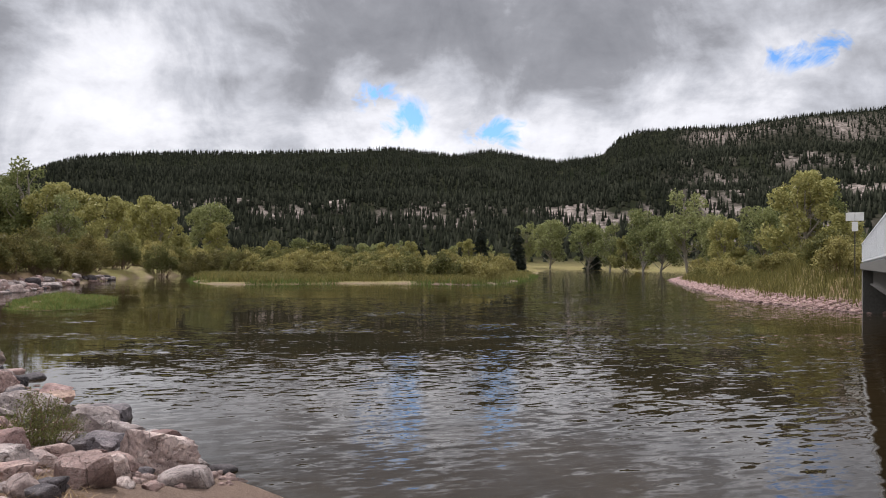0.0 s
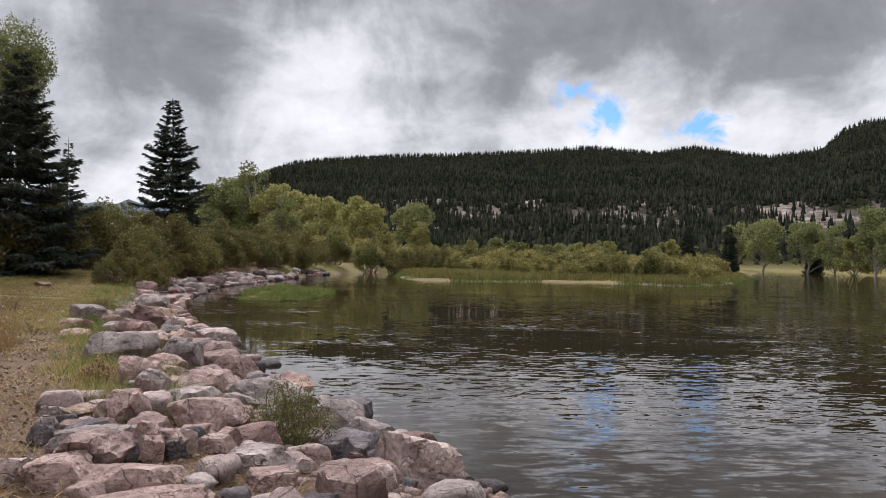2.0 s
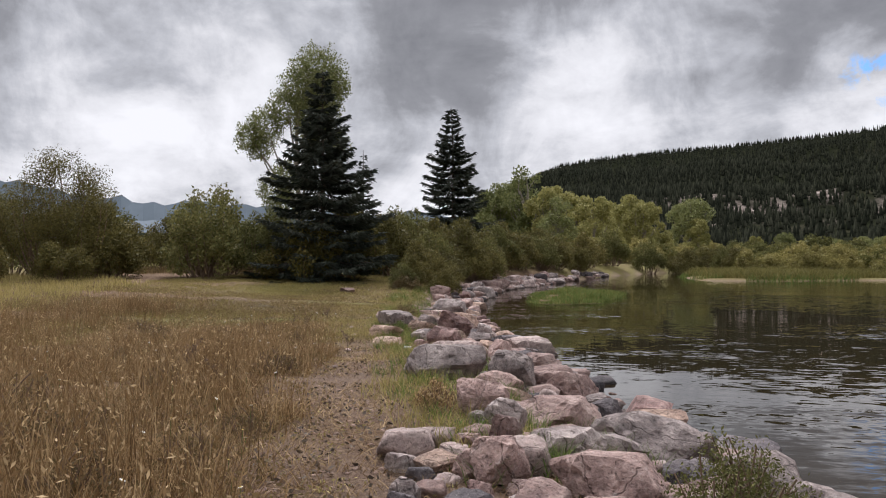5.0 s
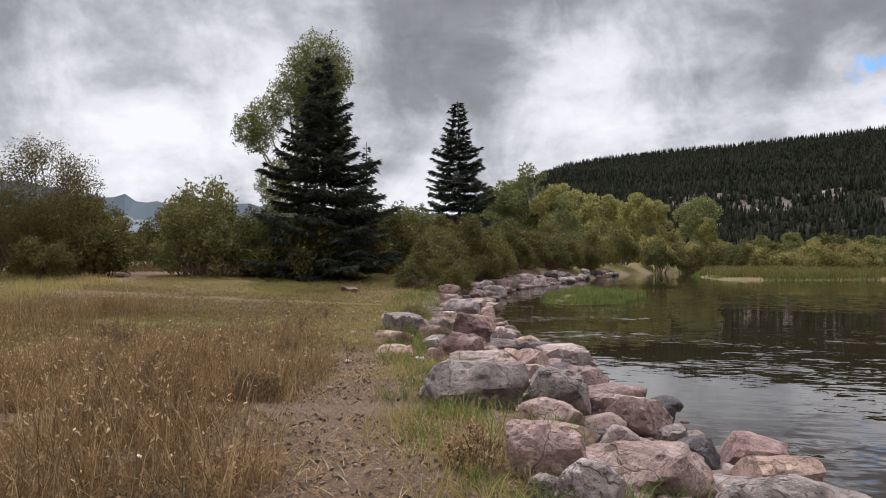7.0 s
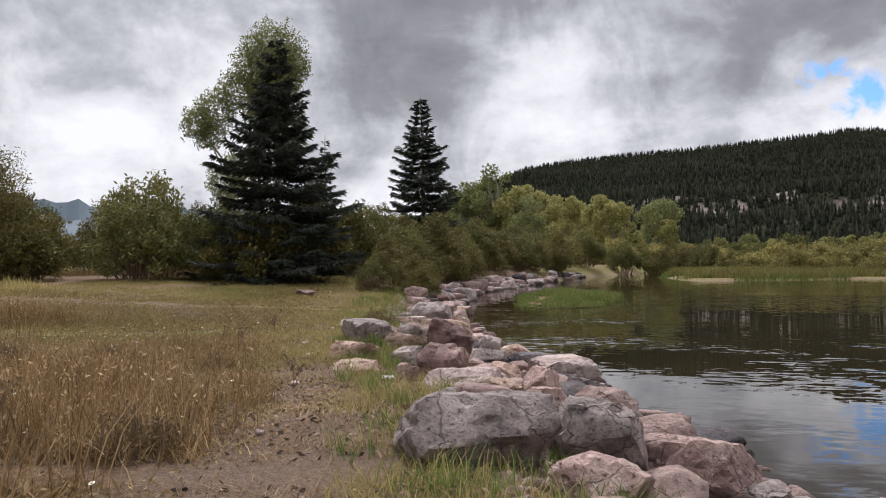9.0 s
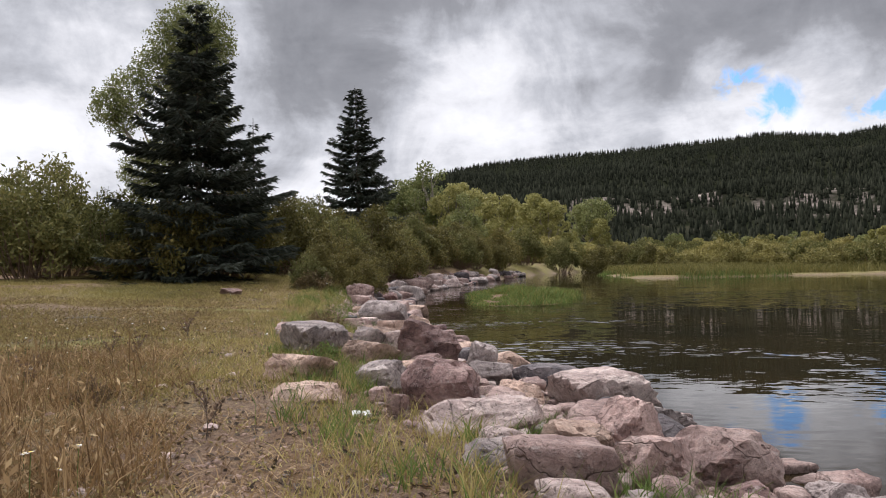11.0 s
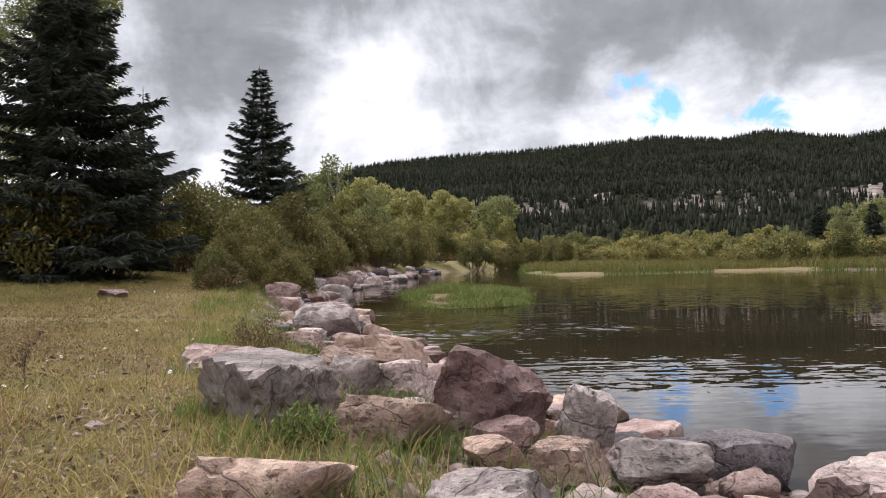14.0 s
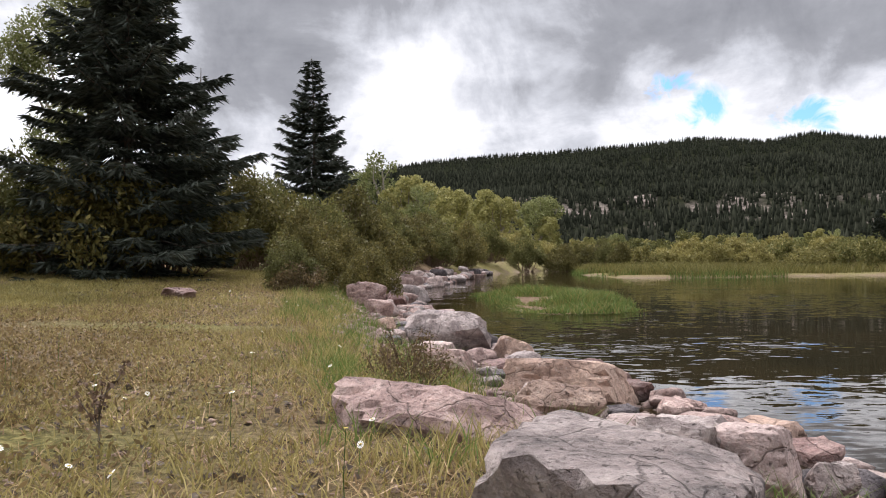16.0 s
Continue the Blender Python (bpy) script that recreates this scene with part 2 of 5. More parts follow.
LEAF = {"willow": leaf_material("willow leaves", (0.05, 0.054, 0.018), (0.125, 0.125, 0.042), (0.27, 0.24, 0.085)),
        "olive": leaf_material("olive willow leaves", (0.045, 0.043, 0.015), (0.115, 0.104, 0.033), (0.25, 0.2, 0.065)),
        "cottonwood": leaf_material("cottonwood leaves", (0.09, 0.105, 0.038), (0.2, 0.215, 0.085), (0.37, 0.375, 0.17)),
        "yellowing": leaf_material("yellowing cottonwood leaves", (0.125, 0.125, 0.04), (0.28, 0.265, 0.092), (0.45, 0.415, 0.175)),
        "spruce": leaf_material("spruce needles", (0.024, 0.03, 0.022), (0.056, 0.066, 0.05), (0.155, 0.168, 0.138), 0.1),
        # spruce needles darkened in colour for the cloud shade over the hill
        "shaded_far_spruce": leaf_material("distant conifer needles in cloud shade", (0.007, 0.009, 0.007), (0.017, 0.019, 0.013), (0.05, 0.052, 0.036), 0.0, 0.9, 0.0),
        "dry": leaf_material("dry grass", (0.05, 0.03, 0.016), (0.25, 0.155, 0.072), (0.7, 0.53, 0.3)),
        "lawn": leaf_material("yellow-green grass", (0.115, 0.1, 0.035), (0.285, 0.235, 0.082), (0.52, 0.43, 0.185)),
        "green": leaf_material("green grass", (0.045, 0.075, 0.02), (0.11, 0.16, 0.04), (0.23, 0.27, 0.075)),
        "reed": leaf_material("marsh grass", (0.065, 0.065, 0.02), (0.165, 0.15, 0.048), (0.32, 0.27, 0.1)),
        "spit": leaf_material("pale willow leaves", (0.085, 0.08, 0.026), (0.23, 0.205, 0.07), (0.42, 0.36, 0.14)),
        "weed": leaf_material("olive weed leaves", (0.055, 0.043, 0.021), (0.14, 0.102, 0.047), (0.3, 0.21, 0.1))}


def plain(name, colour, roughness=0.7, metal=0.0, worn=0.25, scale=8.0):
    m, tree, shader = material(name, roughness, 0.35)
    shader.inputs["Metallic"].default_value = metal
    n = noise_of(tree, place(tree), scale, 6, 0.65)
    tree.links.new(ramp(tree, n, (0.3, tuple(c * (1 - worn) for c in colour)), (0.7, tuple(min(1, c * (1 + worn)) for c in colour))), shader.inputs["Base Color"])
    relief(tree, shader, n, 0.4, 0.02)
    return m


BARK = plain("bark", (0.12, 0.095, 0.075), 0.9, worn=0.5, scale=12)
GREY_BARK = plain("grey bark", (0.25, 0.22, 0.18), 0.9, worn=0.5, scale=9)
TWIG = plain("reddish twigs", (0.16, 0.105, 0.07), 0.85, worn=0.4, scale=12)
# concrete coloured dark to stand for the shade below the bridge rail
SHADED_CONCRETE = plain("concrete with shade in its colour", (0.09, 0.085, 0.075), 0.9)
CONCRETE = plain("concrete", (0.36, 0.35, 0.33), 0.85)
GALVANISED = plain("galvanised steel", (0.62, 0.63, 0.64), 0.5, 0.35, 0.12, 3)
DARK_STEEL = plain("dark steel girder", (0.07, 0.065, 0.06), 0.6, 0.3)
WHITE_SIGN = plain("white sign", (0.78, 0.78, 0.76), 0.5, worn=0.05)
PETAL = plain("white petals", (0.8, 0.8, 0.76), 0.6, worn=0.05)
POLLEN = plain("yellow flower heart", (0.55, 0.4, 0.05), 0.7)
# the blue-grey of distant air is painted into the rock colour
HAZY_MESA = plain("distant mesa with haze in its colour", (0.125, 0.155, 0.185), 0.95, worn=0.12, scale=0.004)


def ground_material():
    """Zones come from the sheet's own colours: red = dry straw to green, green = gravel and mud, blue = forest floor
    with the shade between its trees painted in, alpha = talus.
    """
    m, tree, shader = material("ground", 0.95, 0.12)
    here = place(tree)
    zone = node(tree, "ShaderNodeVertexColor")
    zone.layer_name = "zone"
    split = tree.nodes.new("ShaderNodeSeparateColor")
    tree.links.new(zone.outputs["Color"], split.inputs[0])
    broad, mid, fine, grit = noise_of(tree, here, 0.35, 5), noise_of(tree, here, 2.2, 6, 0.65), noise_of(tree, here, 13, 7, 0.7), noise_of(tree, here, 55, 4, 0.75)
    straw = ramp(tree, fine, (0.34, (0.05, 0.034, 0.022)), (0.5, (0.19, 0.13, 0.078)), (0.66, (0.45, 0.33, 0.2)))
    litter = ramp(tree, noise_of(tree, here, 26, 5, 0.7, 0.8), (0.35, (0.03, 0.02, 0.014)), (0.5, (0.15, 0.085, 0.055)), (0.65, (0.33, 0.22, 0.15)))
    straw = blend(tree, 0.45, straw, litter)
    straw = blend(tree, ramp(tree, mid, (0.4, (0, 0, 0)), (0.68, (0.6, 0.6, 0.6))), straw, (0.12, 0.068, 0.045))
    lawn = ramp(tree, fine, (0.32, (0.045, 0.042, 0.015)), (0.5, (0.15, 0.132, 0.043)), (0.68, (0.36, 0.3, 0.115)))
    lawn = blend(tree, ramp(tree, broad, (0.45, (0, 0, 0)), (0.7, (0.7, 0.7, 0.7))), lawn, straw)
    colour = blend(tree, split.outputs[0], straw, lawn)
    gravel = ramp(tree, grit, (0.33, (0.06, 0.043, 0.033)), (0.5, (0.2, 0.14, 0.107)), (0.68, (0.4, 0.3, 0.245)))
    colour = blend(tree, split.outputs[1], colour, gravel)
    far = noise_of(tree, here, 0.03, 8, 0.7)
    # near-black floor: the shade between hillside trees is in the colour
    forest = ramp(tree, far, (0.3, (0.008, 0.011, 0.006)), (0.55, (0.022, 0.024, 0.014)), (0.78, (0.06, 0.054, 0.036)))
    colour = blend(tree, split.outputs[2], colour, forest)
    tree.links.new(maths(tree, "MULTIPLY", maths(tree, "SUBTRACT", 1.0, split.outputs[2]), 0.12, clamp=True), shader.inputs["Specular IOR Level"])
    talus = ramp(tree, noise_of(tree, here, 0.09, 8, 0.75), (0.36, (0.03, 0.028, 0.022)), (0.52, (0.2, 0.165, 0.145)), (0.68, (0.46, 0.39, 0.35)))
    colour = blend(tree, zone.outputs["Alpha"], colour, talus)
    tree.links.new(colour, shader.inputs["Base Color"])
    relief(tree, shader, maths(tree, "ADD", fine, maths(tree, "MULTIPLY", grit, 0.6)), 1.0, 0.06)
    return m


def water_material():
    """Brown-green river water: slopes of ripples at three sizes, calm slicks and riffled patches."""
    m, tree, shader = material("river water", 0.012, 0.5)
    shader.inputs["IOR"].default_value = 1.333
    here = place(tree)

    def drawn(sx, sy):
        turn = node(tree, "ShaderNodeMapping")
        turn.inputs["Rotation"].default_value = (0, 0, radians(-27))
        tree.links.new(here, turn.inputs["Vector"])
        size = node(tree, "ShaderNodeMapping")
        size.inputs["Scale"].default_value = (sx, sy, 1)
        tree.links.new(turn.outputs[0], size.inputs["Vector"])
        return size.outputs[0]

    def centred(value, gain):
        return maths(tree, "MULTIPLY", maths(tree, "SUBTRACT", value, 0.5), gain)

    slick = noise_of(tree, drawn(0.7, 1.3), 0.11, 4, 0.6, 1.0)
    # the current riffles the main stream; the back channel lies calmer
    split = tree.nodes.new("ShaderNodeSeparateXYZ")
    tree.links.new(here, split.inputs[0])
    stream = maths(tree, "DIVIDE", maths(tree, "ADD", split.outputs[0], 16.0), 16.0, clamp=True)
    slick = maths(tree, "ADD", slick, maths(tree, "SUBTRACT", maths(tree, "MULTIPLY", stream, 0.13), 0.05))
    amount = ramp(tree, slick, (0.38, (0.12, 0.12, 0.12)), (0.5, (0.45, 0.45, 0.45)), (0.64, (1.25, 1.25, 1.25)))
    wave = noise_of(tree, drawn(0.4, 1.0), 1.2, 2, 0.5, 0.6)
    ripple = noise_of(tree, drawn(0.36, 1.0), 4.6, 2, 0.5, 0.5)
    small = noise_of(tree, drawn(0.5, 1.0), 12.0, 2, 0.5, 0.4)
    cross = noise_of(tree, drawn(1.0, 0.7), 2.1, 3, 0.5, 0.4)
    rise = maths(tree, "ADD", centred(wave, 0.08), maths(tree, "ADD", centred(ripple, 0.25), centred(small, 0.12)))
    rise, side = maths(tree, "MULTIPLY", rise, amount), maths(tree, "MULTIPLY", centred(cross, 0.1), amount)
    c, d = math.cos(radians(27)), math.sin(radians(27))
    normal = tree.nodes.new("ShaderNodeCombineXYZ")
    tree.links.new(maths(tree, "ADD", maths(tree, "MULTIPLY", rise, -d), maths(tree, "MULTIPLY", side, c)), normal.inputs[0])
    tree.links.new(maths(tree, "ADD", maths(tree, "MULTIPLY", rise, c), maths(tree, "MULTIPLY", side, d)), normal.inputs[1])
    normal.inputs[2].default_value = 1.0
    unit_normal = tree.nodes.new("ShaderNodeVectorMath")
    unit_normal.operation = "NORMALIZE"
    tree.links.new(normal.outputs[0], unit_normal.inputs[0])
    tree.links.new(unit_normal.outputs[0], shader.inputs["Normal"])
    tree.links.new(ramp(tree, noise_of(tree, here, 0.2, 4), (0.35, (0.014, 0.01, 0.005)), (0.7, (0.03, 0.02, 0.009))), shader.inputs["Base Color"])
    return m


GROUND, WATER = ground_material(), water_material()

# ---- the lie of the land ----
# The water's edge, from under the bridge along the bank to the back channel, round the spit, and along the opposite bank.
NEAR_SHORE = [(60, -46), (12, -7.5), (3.0, 0.0), (-3.2, 4.6), (-5.2, 6.1), (-7.5, 7.9), (-9.0, 9.5), (-11.0, 11.0), (-12.8, 12.6), (-14.3, 14.0), (-15.5, 15.4), (-18.0, 17.6),
              (-20.5, 20.7), (-23.4, 24.4), (-27.5, 30.4), (-30.5, 35.8), (-34.2, 45.2), (-39, 57), (-44, 70), (-47, 84), (-49.5, 98)]
SPIT_SHORE = [(-44, 91), (-39.5, 79), (-36, 70), (-32, 62.5), (-28, 58), (-23.5, 60), (-19.5, 65), (-15, 68), (-9.8, 66.5), (-6.2, 66.5),
              (-4.0, 80), (-3.3, 108), (-3.2, 160), (-2.5, 222), (-5, 250)]
FAR_SHORE = [(4, 262), (22, 248), (30, 215), (25, 150), (14.5, 100), (11.2, 62), (10.4, 43), (11.4, 36.5), (12.8, 32.6), (17, 27), (36, 10), (95, -28)]
RIVER = NEAR_SHORE + SPIT_SHORE + FAR_SHORE


def edge_distance(x, y, line):
    """How far points lie from a polyline."""
    best = np.full(x.shape, 1e9)
    for (ax, ay), (bx, by) in zip(line, line[1:]):
        dx, dy = bx - ax, by - ay
        k = np.clip(((x - ax) * dx + (y - ay) * dy) / (dx * dx + dy * dy), 0, 1)
        best = np.minimum(best, np.hypot(x - ax - k * dx, y - ay - k * dy))
    return best


def in_river(x, y):
    inside = np.zeros(x.shape, bool)
    for (ax, ay), (bx, by) in zip(RIVER, RIVER[1:] + RIVER[:1]):
        if ay != by:
            inside ^= ((ay > y) != (by > y)) & (x < (bx - ax) * (y - ay) / (by - ay) + ax)
    return inside


def smooth(a, b, x):
    k = np.clip((x - a) / (b - a), 0, 1)
    return k * k * (3 - 2 * k)


def swell(x, y, size, seed=0.0):
    """Cheap smooth noise in -1..1 from crossed waves."""
    u, v = x / size + seed, y / size - seed * 1.7
    return (np.sin(u * 2.1 + 1.3 * np.sin(v * 1.3 + seed)) + np.sin(v * 2.7 + 1.1 * np.sin(u * 1.9)) + np.sin((u + v) * 1.6 + 2 * np.sin((u - v) * 0.9))) / 3


def azimuth(x, y):
    return np.degrees(np.arctan2(-(x + 2), y))


def ridge_height(a):
    """Degrees by which the valley's rim stands above the level, by the compass angle to the left."""
    return np.interp(a, [-180, -110, -70, -45, -28, -21.7, -19.5, -16.1, -12.5, -8.7, -6, -4.8, -3.6, -0.3, 2, 4.6, 7.4, 11.9, 16, 22, 27, 31, 34, 37.5, 41, 46, 52, 60, 75, 180],
                     [3, 4, 8, 10.2, 10.3, 10.2, 10.2, 10.1, 9.7, 9.7, 9.6, 9.2, 8.0, 7.55, 7.9, 8.4, 8.0, 8.5, 8.2, 7.9, 7.65, 7.35, 6.9, 5.4, 3.2, 1.9, 1.6, 1.8, 1.5, 2])


def ground_height(x, y):
    x, y = np.asarray(x, float), np.asarray(y, float)
    near, spit, far = (edge_distance(x, y, line) for line in (NEAR_SHORE, SPIT_SHORE, FAR_SHORE))
    water, d = in_river(x, y), np.minimum(np.minimum(near, spit), far)
    bed = -np.minimum(0.35 * d, 1.4)
    top = np.interp(x, [-44, -33, -27, -21, -17, -12, -9, -5, 0], [1.1, 1.0, 0.78, 0.4, 0.29, 0.27, 0.42, 0.52, 0.72])
    bank = top * smooth(-0.2, 2.6, near) + 0.03 * swell(x, y, 0.9) + 0.05 * swell(x, y, 3.1, 2)
    low = 0.14 + 0.9 * smooth(0, 45, spit) + 0.04 * swell(x, y, 2.2, 1) - 0.14 * smooth(1.0, 0, spit)
    right = 2.1 * smooth(0, 9, far) * smooth(110, 50, y) + 0.8 * smooth(0, 25, far)
    land = np.where((near <= spit) & (near <= far), bank, np.where(spit <= far, low, right))
    r, a = np.hypot(x + 2, y), azimuth(x, y)
    rim = 1250 * np.tan(np.radians(ridge_height(a)))
    k = np.clip((r - 380) / 870, 0, 1)
    slope = rim * (0.55 * k + 0.45 * k * k) * np.where(r > 1250, 1 - 0.25 * np.clip((r - 1250) / 800, 0, 1), 1)
    slope = slope + 14 * swell(x, y, 95, 4) * smooth(0.02, 0.3, k) * smooth(1.0, 0.8, k)
    return np.where(water, bed, land + np.maximum(slope, 0) * smooth(300, 420, r))

# ---- building helpers ----
rng = np.random.default_rng(7)


def part(name, data, mat, parent=None, label=""):
    """Links a mesh as one object, under a thing where one is given."""
    if isinstance(data, bmesh.types.BMesh):
        me = bpy.data.meshes.new(name)
        data.to_mesh(me)
        data.free()
        data = me
    if not data.materials:
        data.materials.append(mat)
    ob = new(name, data)
    ob.parent = parent
    return tagged(ob, label=label)


def mesh_of(name, verts, faces, shade=False):
    """A mesh from arrays: verts n x 3, faces n x 3 or n x 4."""
    me = bpy.data.meshes.new(name)
    verts, faces = np.asarray(verts, np.float32), np.asarray(faces, np.int32)
    me.vertices.add(len(verts))
    me.vertices.foreach_set("co", verts.ravel())
    me.loops.add(faces.size)
    me.loops.foreach_set("vertex_index", faces.ravel())
    me.polygons.add(len(faces))
    me.polygons.foreach_set("loop_start", np.arange(len(faces), dtype=np.int32) * faces.shape[1])
    if shade:
        me.polygons.foreach_set("use_smooth", np.ones(len(faces), bool))
    me.update(calc_edges=True)
    return me


def unit(v):
    return v / np.maximum(np.linalg.norm(v, axis=-1, keepdims=True), 1e-9)


def leaf_mesh(name, at, size, slim=0.45, along=None, r=rng):
    """Pointed leaves: a folded diamond each, 4 corners."""
    n = len(at)
    a = unit(r.normal(size=(n, 3)) + (0 if along is None else along))
    b = unit(np.cross(a, r.normal(size=(n, 3))))
    s = (size * r.uniform(0.6, 1.4, n))[:, None]
    quad = np.stack([at - a * s, at + b * s * slim, at + a * s, at - b * s * slim], 1)
    return mesh_of(name, quad.reshape(-1, 3), np.arange(4 * n).reshape(-1, 4))


def blade_mesh(name, at, tall, wide, lean=0.35, r=rng):
    """Grass: bent blades that taper to a tip, 5 corners each."""
    n = len(at)
    turn, bow = r.uniform(0, 2 * np.pi, n), r.uniform(0, 2 * np.pi, n)
    side = np.stack([np.cos(turn), np.sin(turn), np.zeros(n)], 1) * (wide * r.uniform(0.6, 1.3, n))[:, None]
    out = np.stack([np.cos(bow), np.sin(bow), np.zeros(n)], 1) * (tall * lean * r.uniform(0.2, 1.5, n))[:, None]
    up = np.zeros((n, 3))
    up[:, 2] = tall
    v = np.stack([at - side, at + side, at + up * 0.55 + out * 0.35 + side * 0.7, at + up * 0.55 + out * 0.35 - side * 0.7, at + up + out], 1).reshape(-1, 3)
    k = np.arange(n)[:, None] * 5
    tris = np.concatenate([k + [0, 1, 2], k + [0, 2, 3], k + [3, 2, 4]], 1).reshape(-1, 3)
    return mesh_of(name, v, tris)


def tubes(name, limbs, sides=6):
    """Tapered limbs joined into one mesh. Each limb: points n x 3 and radii n."""
    vs, fs, base = [], [], 0
    ring = np.linspace(0, 2 * np.pi, sides, endpoint=False)
    for points, radii in limbs:
        points, radii = np.asarray(points, float), np.asarray(radii, float)
        d = unit(np.gradient(points, axis=0))
        ref = np.where(np.abs(d[:, 2:3]) > 0.9, [[1.0, 0, 0]], [[0, 0, 1.0]])
        a = unit(np.cross(d, ref))
        b = np.cross(d, a)
        v = points[:, None] + radii[:, None, None] * (a[:, None] * np.cos(ring)[None, :, None] + b[:, None] * np.sin(ring)[None, :, None])
        vs.append(v.reshape(-1, 3))
        i, j = np.meshgrid(np.arange(len(points) - 1), np.arange(sides), indexing="ij")
        q = np.stack([i * sides + j, i * sides + (j + 1) % sides, (i + 1) * sides + (j + 1) % sides, (i + 1) * sides + j], -1).reshape(-1, 4)
        fs.append(q + base)
        base += len(points) * sides
    return mesh_of(name, np.concatenate(vs), np.concatenate(fs), True)


def limb(start, end, thick, thin, bend=0.1, steps=6, r=rng):
    k = np.linspace(0, 1, steps)[:, None]
    start, end = np.asarray(start, float), np.asarray(end, float)
    off = r.normal(size=3) * bend * np.linalg.norm(end - start)
    return start + (end - start) * k + np.sin(k * np.pi) * off, np.linspace(thick, thin, steps)


def box(bm, x0, y0, z0, x1, y1, z1, bevel=0.0):
    made = bmesh.ops.create_cube(bm, size=1)["verts"]
    bmesh.ops.transform(bm, matrix=Matrix.LocRotScale(((x0 + x1) / 2, (y0 + y1) / 2, (z0 + z1) / 2), None, (x1 - x0, y1 - y0, z1 - z0)), verts=made)
    if bevel:
        bmesh.ops.bevel(bm, geom=list({e for v in made for e in v.link_edges}), offset=bevel, segments=2, affect="EDGES")
    return bm


def height_at(x, y):
    return float(ground_height(np.array([x]), np.array([y]))[0])


def near_offset(k, off):
    """A point along the near shore, k in 0..1 by length, off metres inland."""
    pts = np.array(NEAR_SHORE, float)
    seg = np.hypot(*np.diff(pts, axis=0).T)
    s = np.concatenate([[0], np.cumsum(seg)])
    at = k * s[-1]
    i = min(np.searchsorted(s, at, side="right") - 1, len(seg) - 1)
    d = (pts[i + 1] - pts[i]) / seg[i]
    p = pts[i] + d * (at - s[i])
    return p[0] - d[1] * off, p[1] + d[0] * off


# ---- the ground: one sheet from the river bed to the hills' rim ----
def talus_here(x, y):
    """Bare slides of broken rock on the hillside."""
    r = np.hypot(x + 2, y)
    n = swell(x, y, 42, 6) + 0.6 * swell(x, y, 15, 2) + 0.5 * swell(x, y, 7, 4)
    low = smooth(500, 580, r) * smooth(860, 740, r) * smooth(34, 27, azimuth(x, y))
    cliff = smooth(1060, 1130, r) * smooth(1235, 1190, r) * smooth(-8, -12, azimuth(x, y)) * (0.6 + swell(x, y * 0.4, 40, 1))
    return np.clip(smooth(-0.1, 0.4, n) * np.maximum(low, 0.75 * smooth(-6, -12, azimuth(x, y)) * smooth(420, 500, r) * smooth(1050, 950, r)) + cliff, 0, 1)


def build_ground():
    rings = np.concatenate([np.arange(0.15, 36, 0.3), 36 * 1.034 ** np.arange(1, 138)])
    turns = 420
    a = np.linspace(0, 2 * np.pi, turns, endpoint=False)
    x = (-10 + rings[:, None] * np.cos(a)).ravel()
    y = (9 + rings[:, None] * np.sin(a)).ravel()
    x, y = np.append(x, -10.0), np.append(y, 9.0)
    z = ground_height(x, y)
    i, j = np.meshgrid(np.arange(len(rings) - 1), np.arange(turns), indexing="ij")
    quads = np.stack([i * turns + j, (i + 1) * turns + j, (i + 1) * turns + (j + 1) % turns, i * turns + (j + 1) % turns], -1).reshape(-1, 4)
    me = mesh_of("ground", np.stack([x, y, z], 1), quads, True)
    near, spit, far = edge_distance(x, y, NEAR_SHORE), edge_distance(x, y, SPIT_SHORE), edge_distance(x, y, FAR_SHORE)
    r = np.hypot(x + 2, y)
    wet = in_river(x, y)
    green = np.maximum(smooth(-11.5, -15.5, x) * smooth(1.5, 3.5, near) * smooth(11, 7, near), smooth(55, 70, r))
    green = np.maximum(green, smooth(22, 28, near) * 0.7)
    green *= 1 - 0.75 * smooth(0.0, 0.4, swell(x, y, 3.4, 5)) * smooth(60, 40, r)
    edge = np.minimum(np.minimum(near, spit), far)
    gravel = np.where(wet, 1.0, smooth(2.3, 1.0, near) * 0.9 * smooth(-33, -27, x) + smooth(3.5, 1.5, spit) * smooth(-15, -9, x) * smooth(95, 80, y) + 0.5 * smooth(1.1, 0.2, spit) * smooth(0.0, 0.4, swell(x, y, 5, 1)) + smooth(3, 1.6, far) * smooth(130, 100, y))
    gravel = np.maximum(gravel, 0.6 * smooth(1.1, 0.4, np.abs(near - 3.0)) * smooth(-15, -12, x) * smooth(-0.5, 0.5, swell(x, y, 0.9, 3)))
    # bare earth in the meadow
    gravel = np.maximum(gravel, 0.75 * smooth(2.6, 1.0, np.hypot((x + 20.63) * 0.8, y - 12.22) + 0.9 * swell(x, y, 1.1, 2)))
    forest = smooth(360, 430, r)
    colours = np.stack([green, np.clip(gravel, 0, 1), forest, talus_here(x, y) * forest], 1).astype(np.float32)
    layer = me.color_attributes.new("zone", "FLOAT_COLOR", "POINT")
    layer.data.foreach_set("color", colours.ravel())
    ob = part("ground", me, GROUND)
    tagged(ob, "dry straw and yellow-green meadow ground rising to wooded hills", "ground", kind="structure")


def build_water():
    bm = bmesh.new()
    bm.faces.new([bm.verts.new((x, y, 0)) for x, y in ((-60, -60), (130, -60), (130, 345), (-60, 345))])
    ob = part("water", bm, WATER)
    tagged(ob, "dark brown-green rippled river water reflecting the clouds", "water", kind="structure")


build_ground()
build_water()


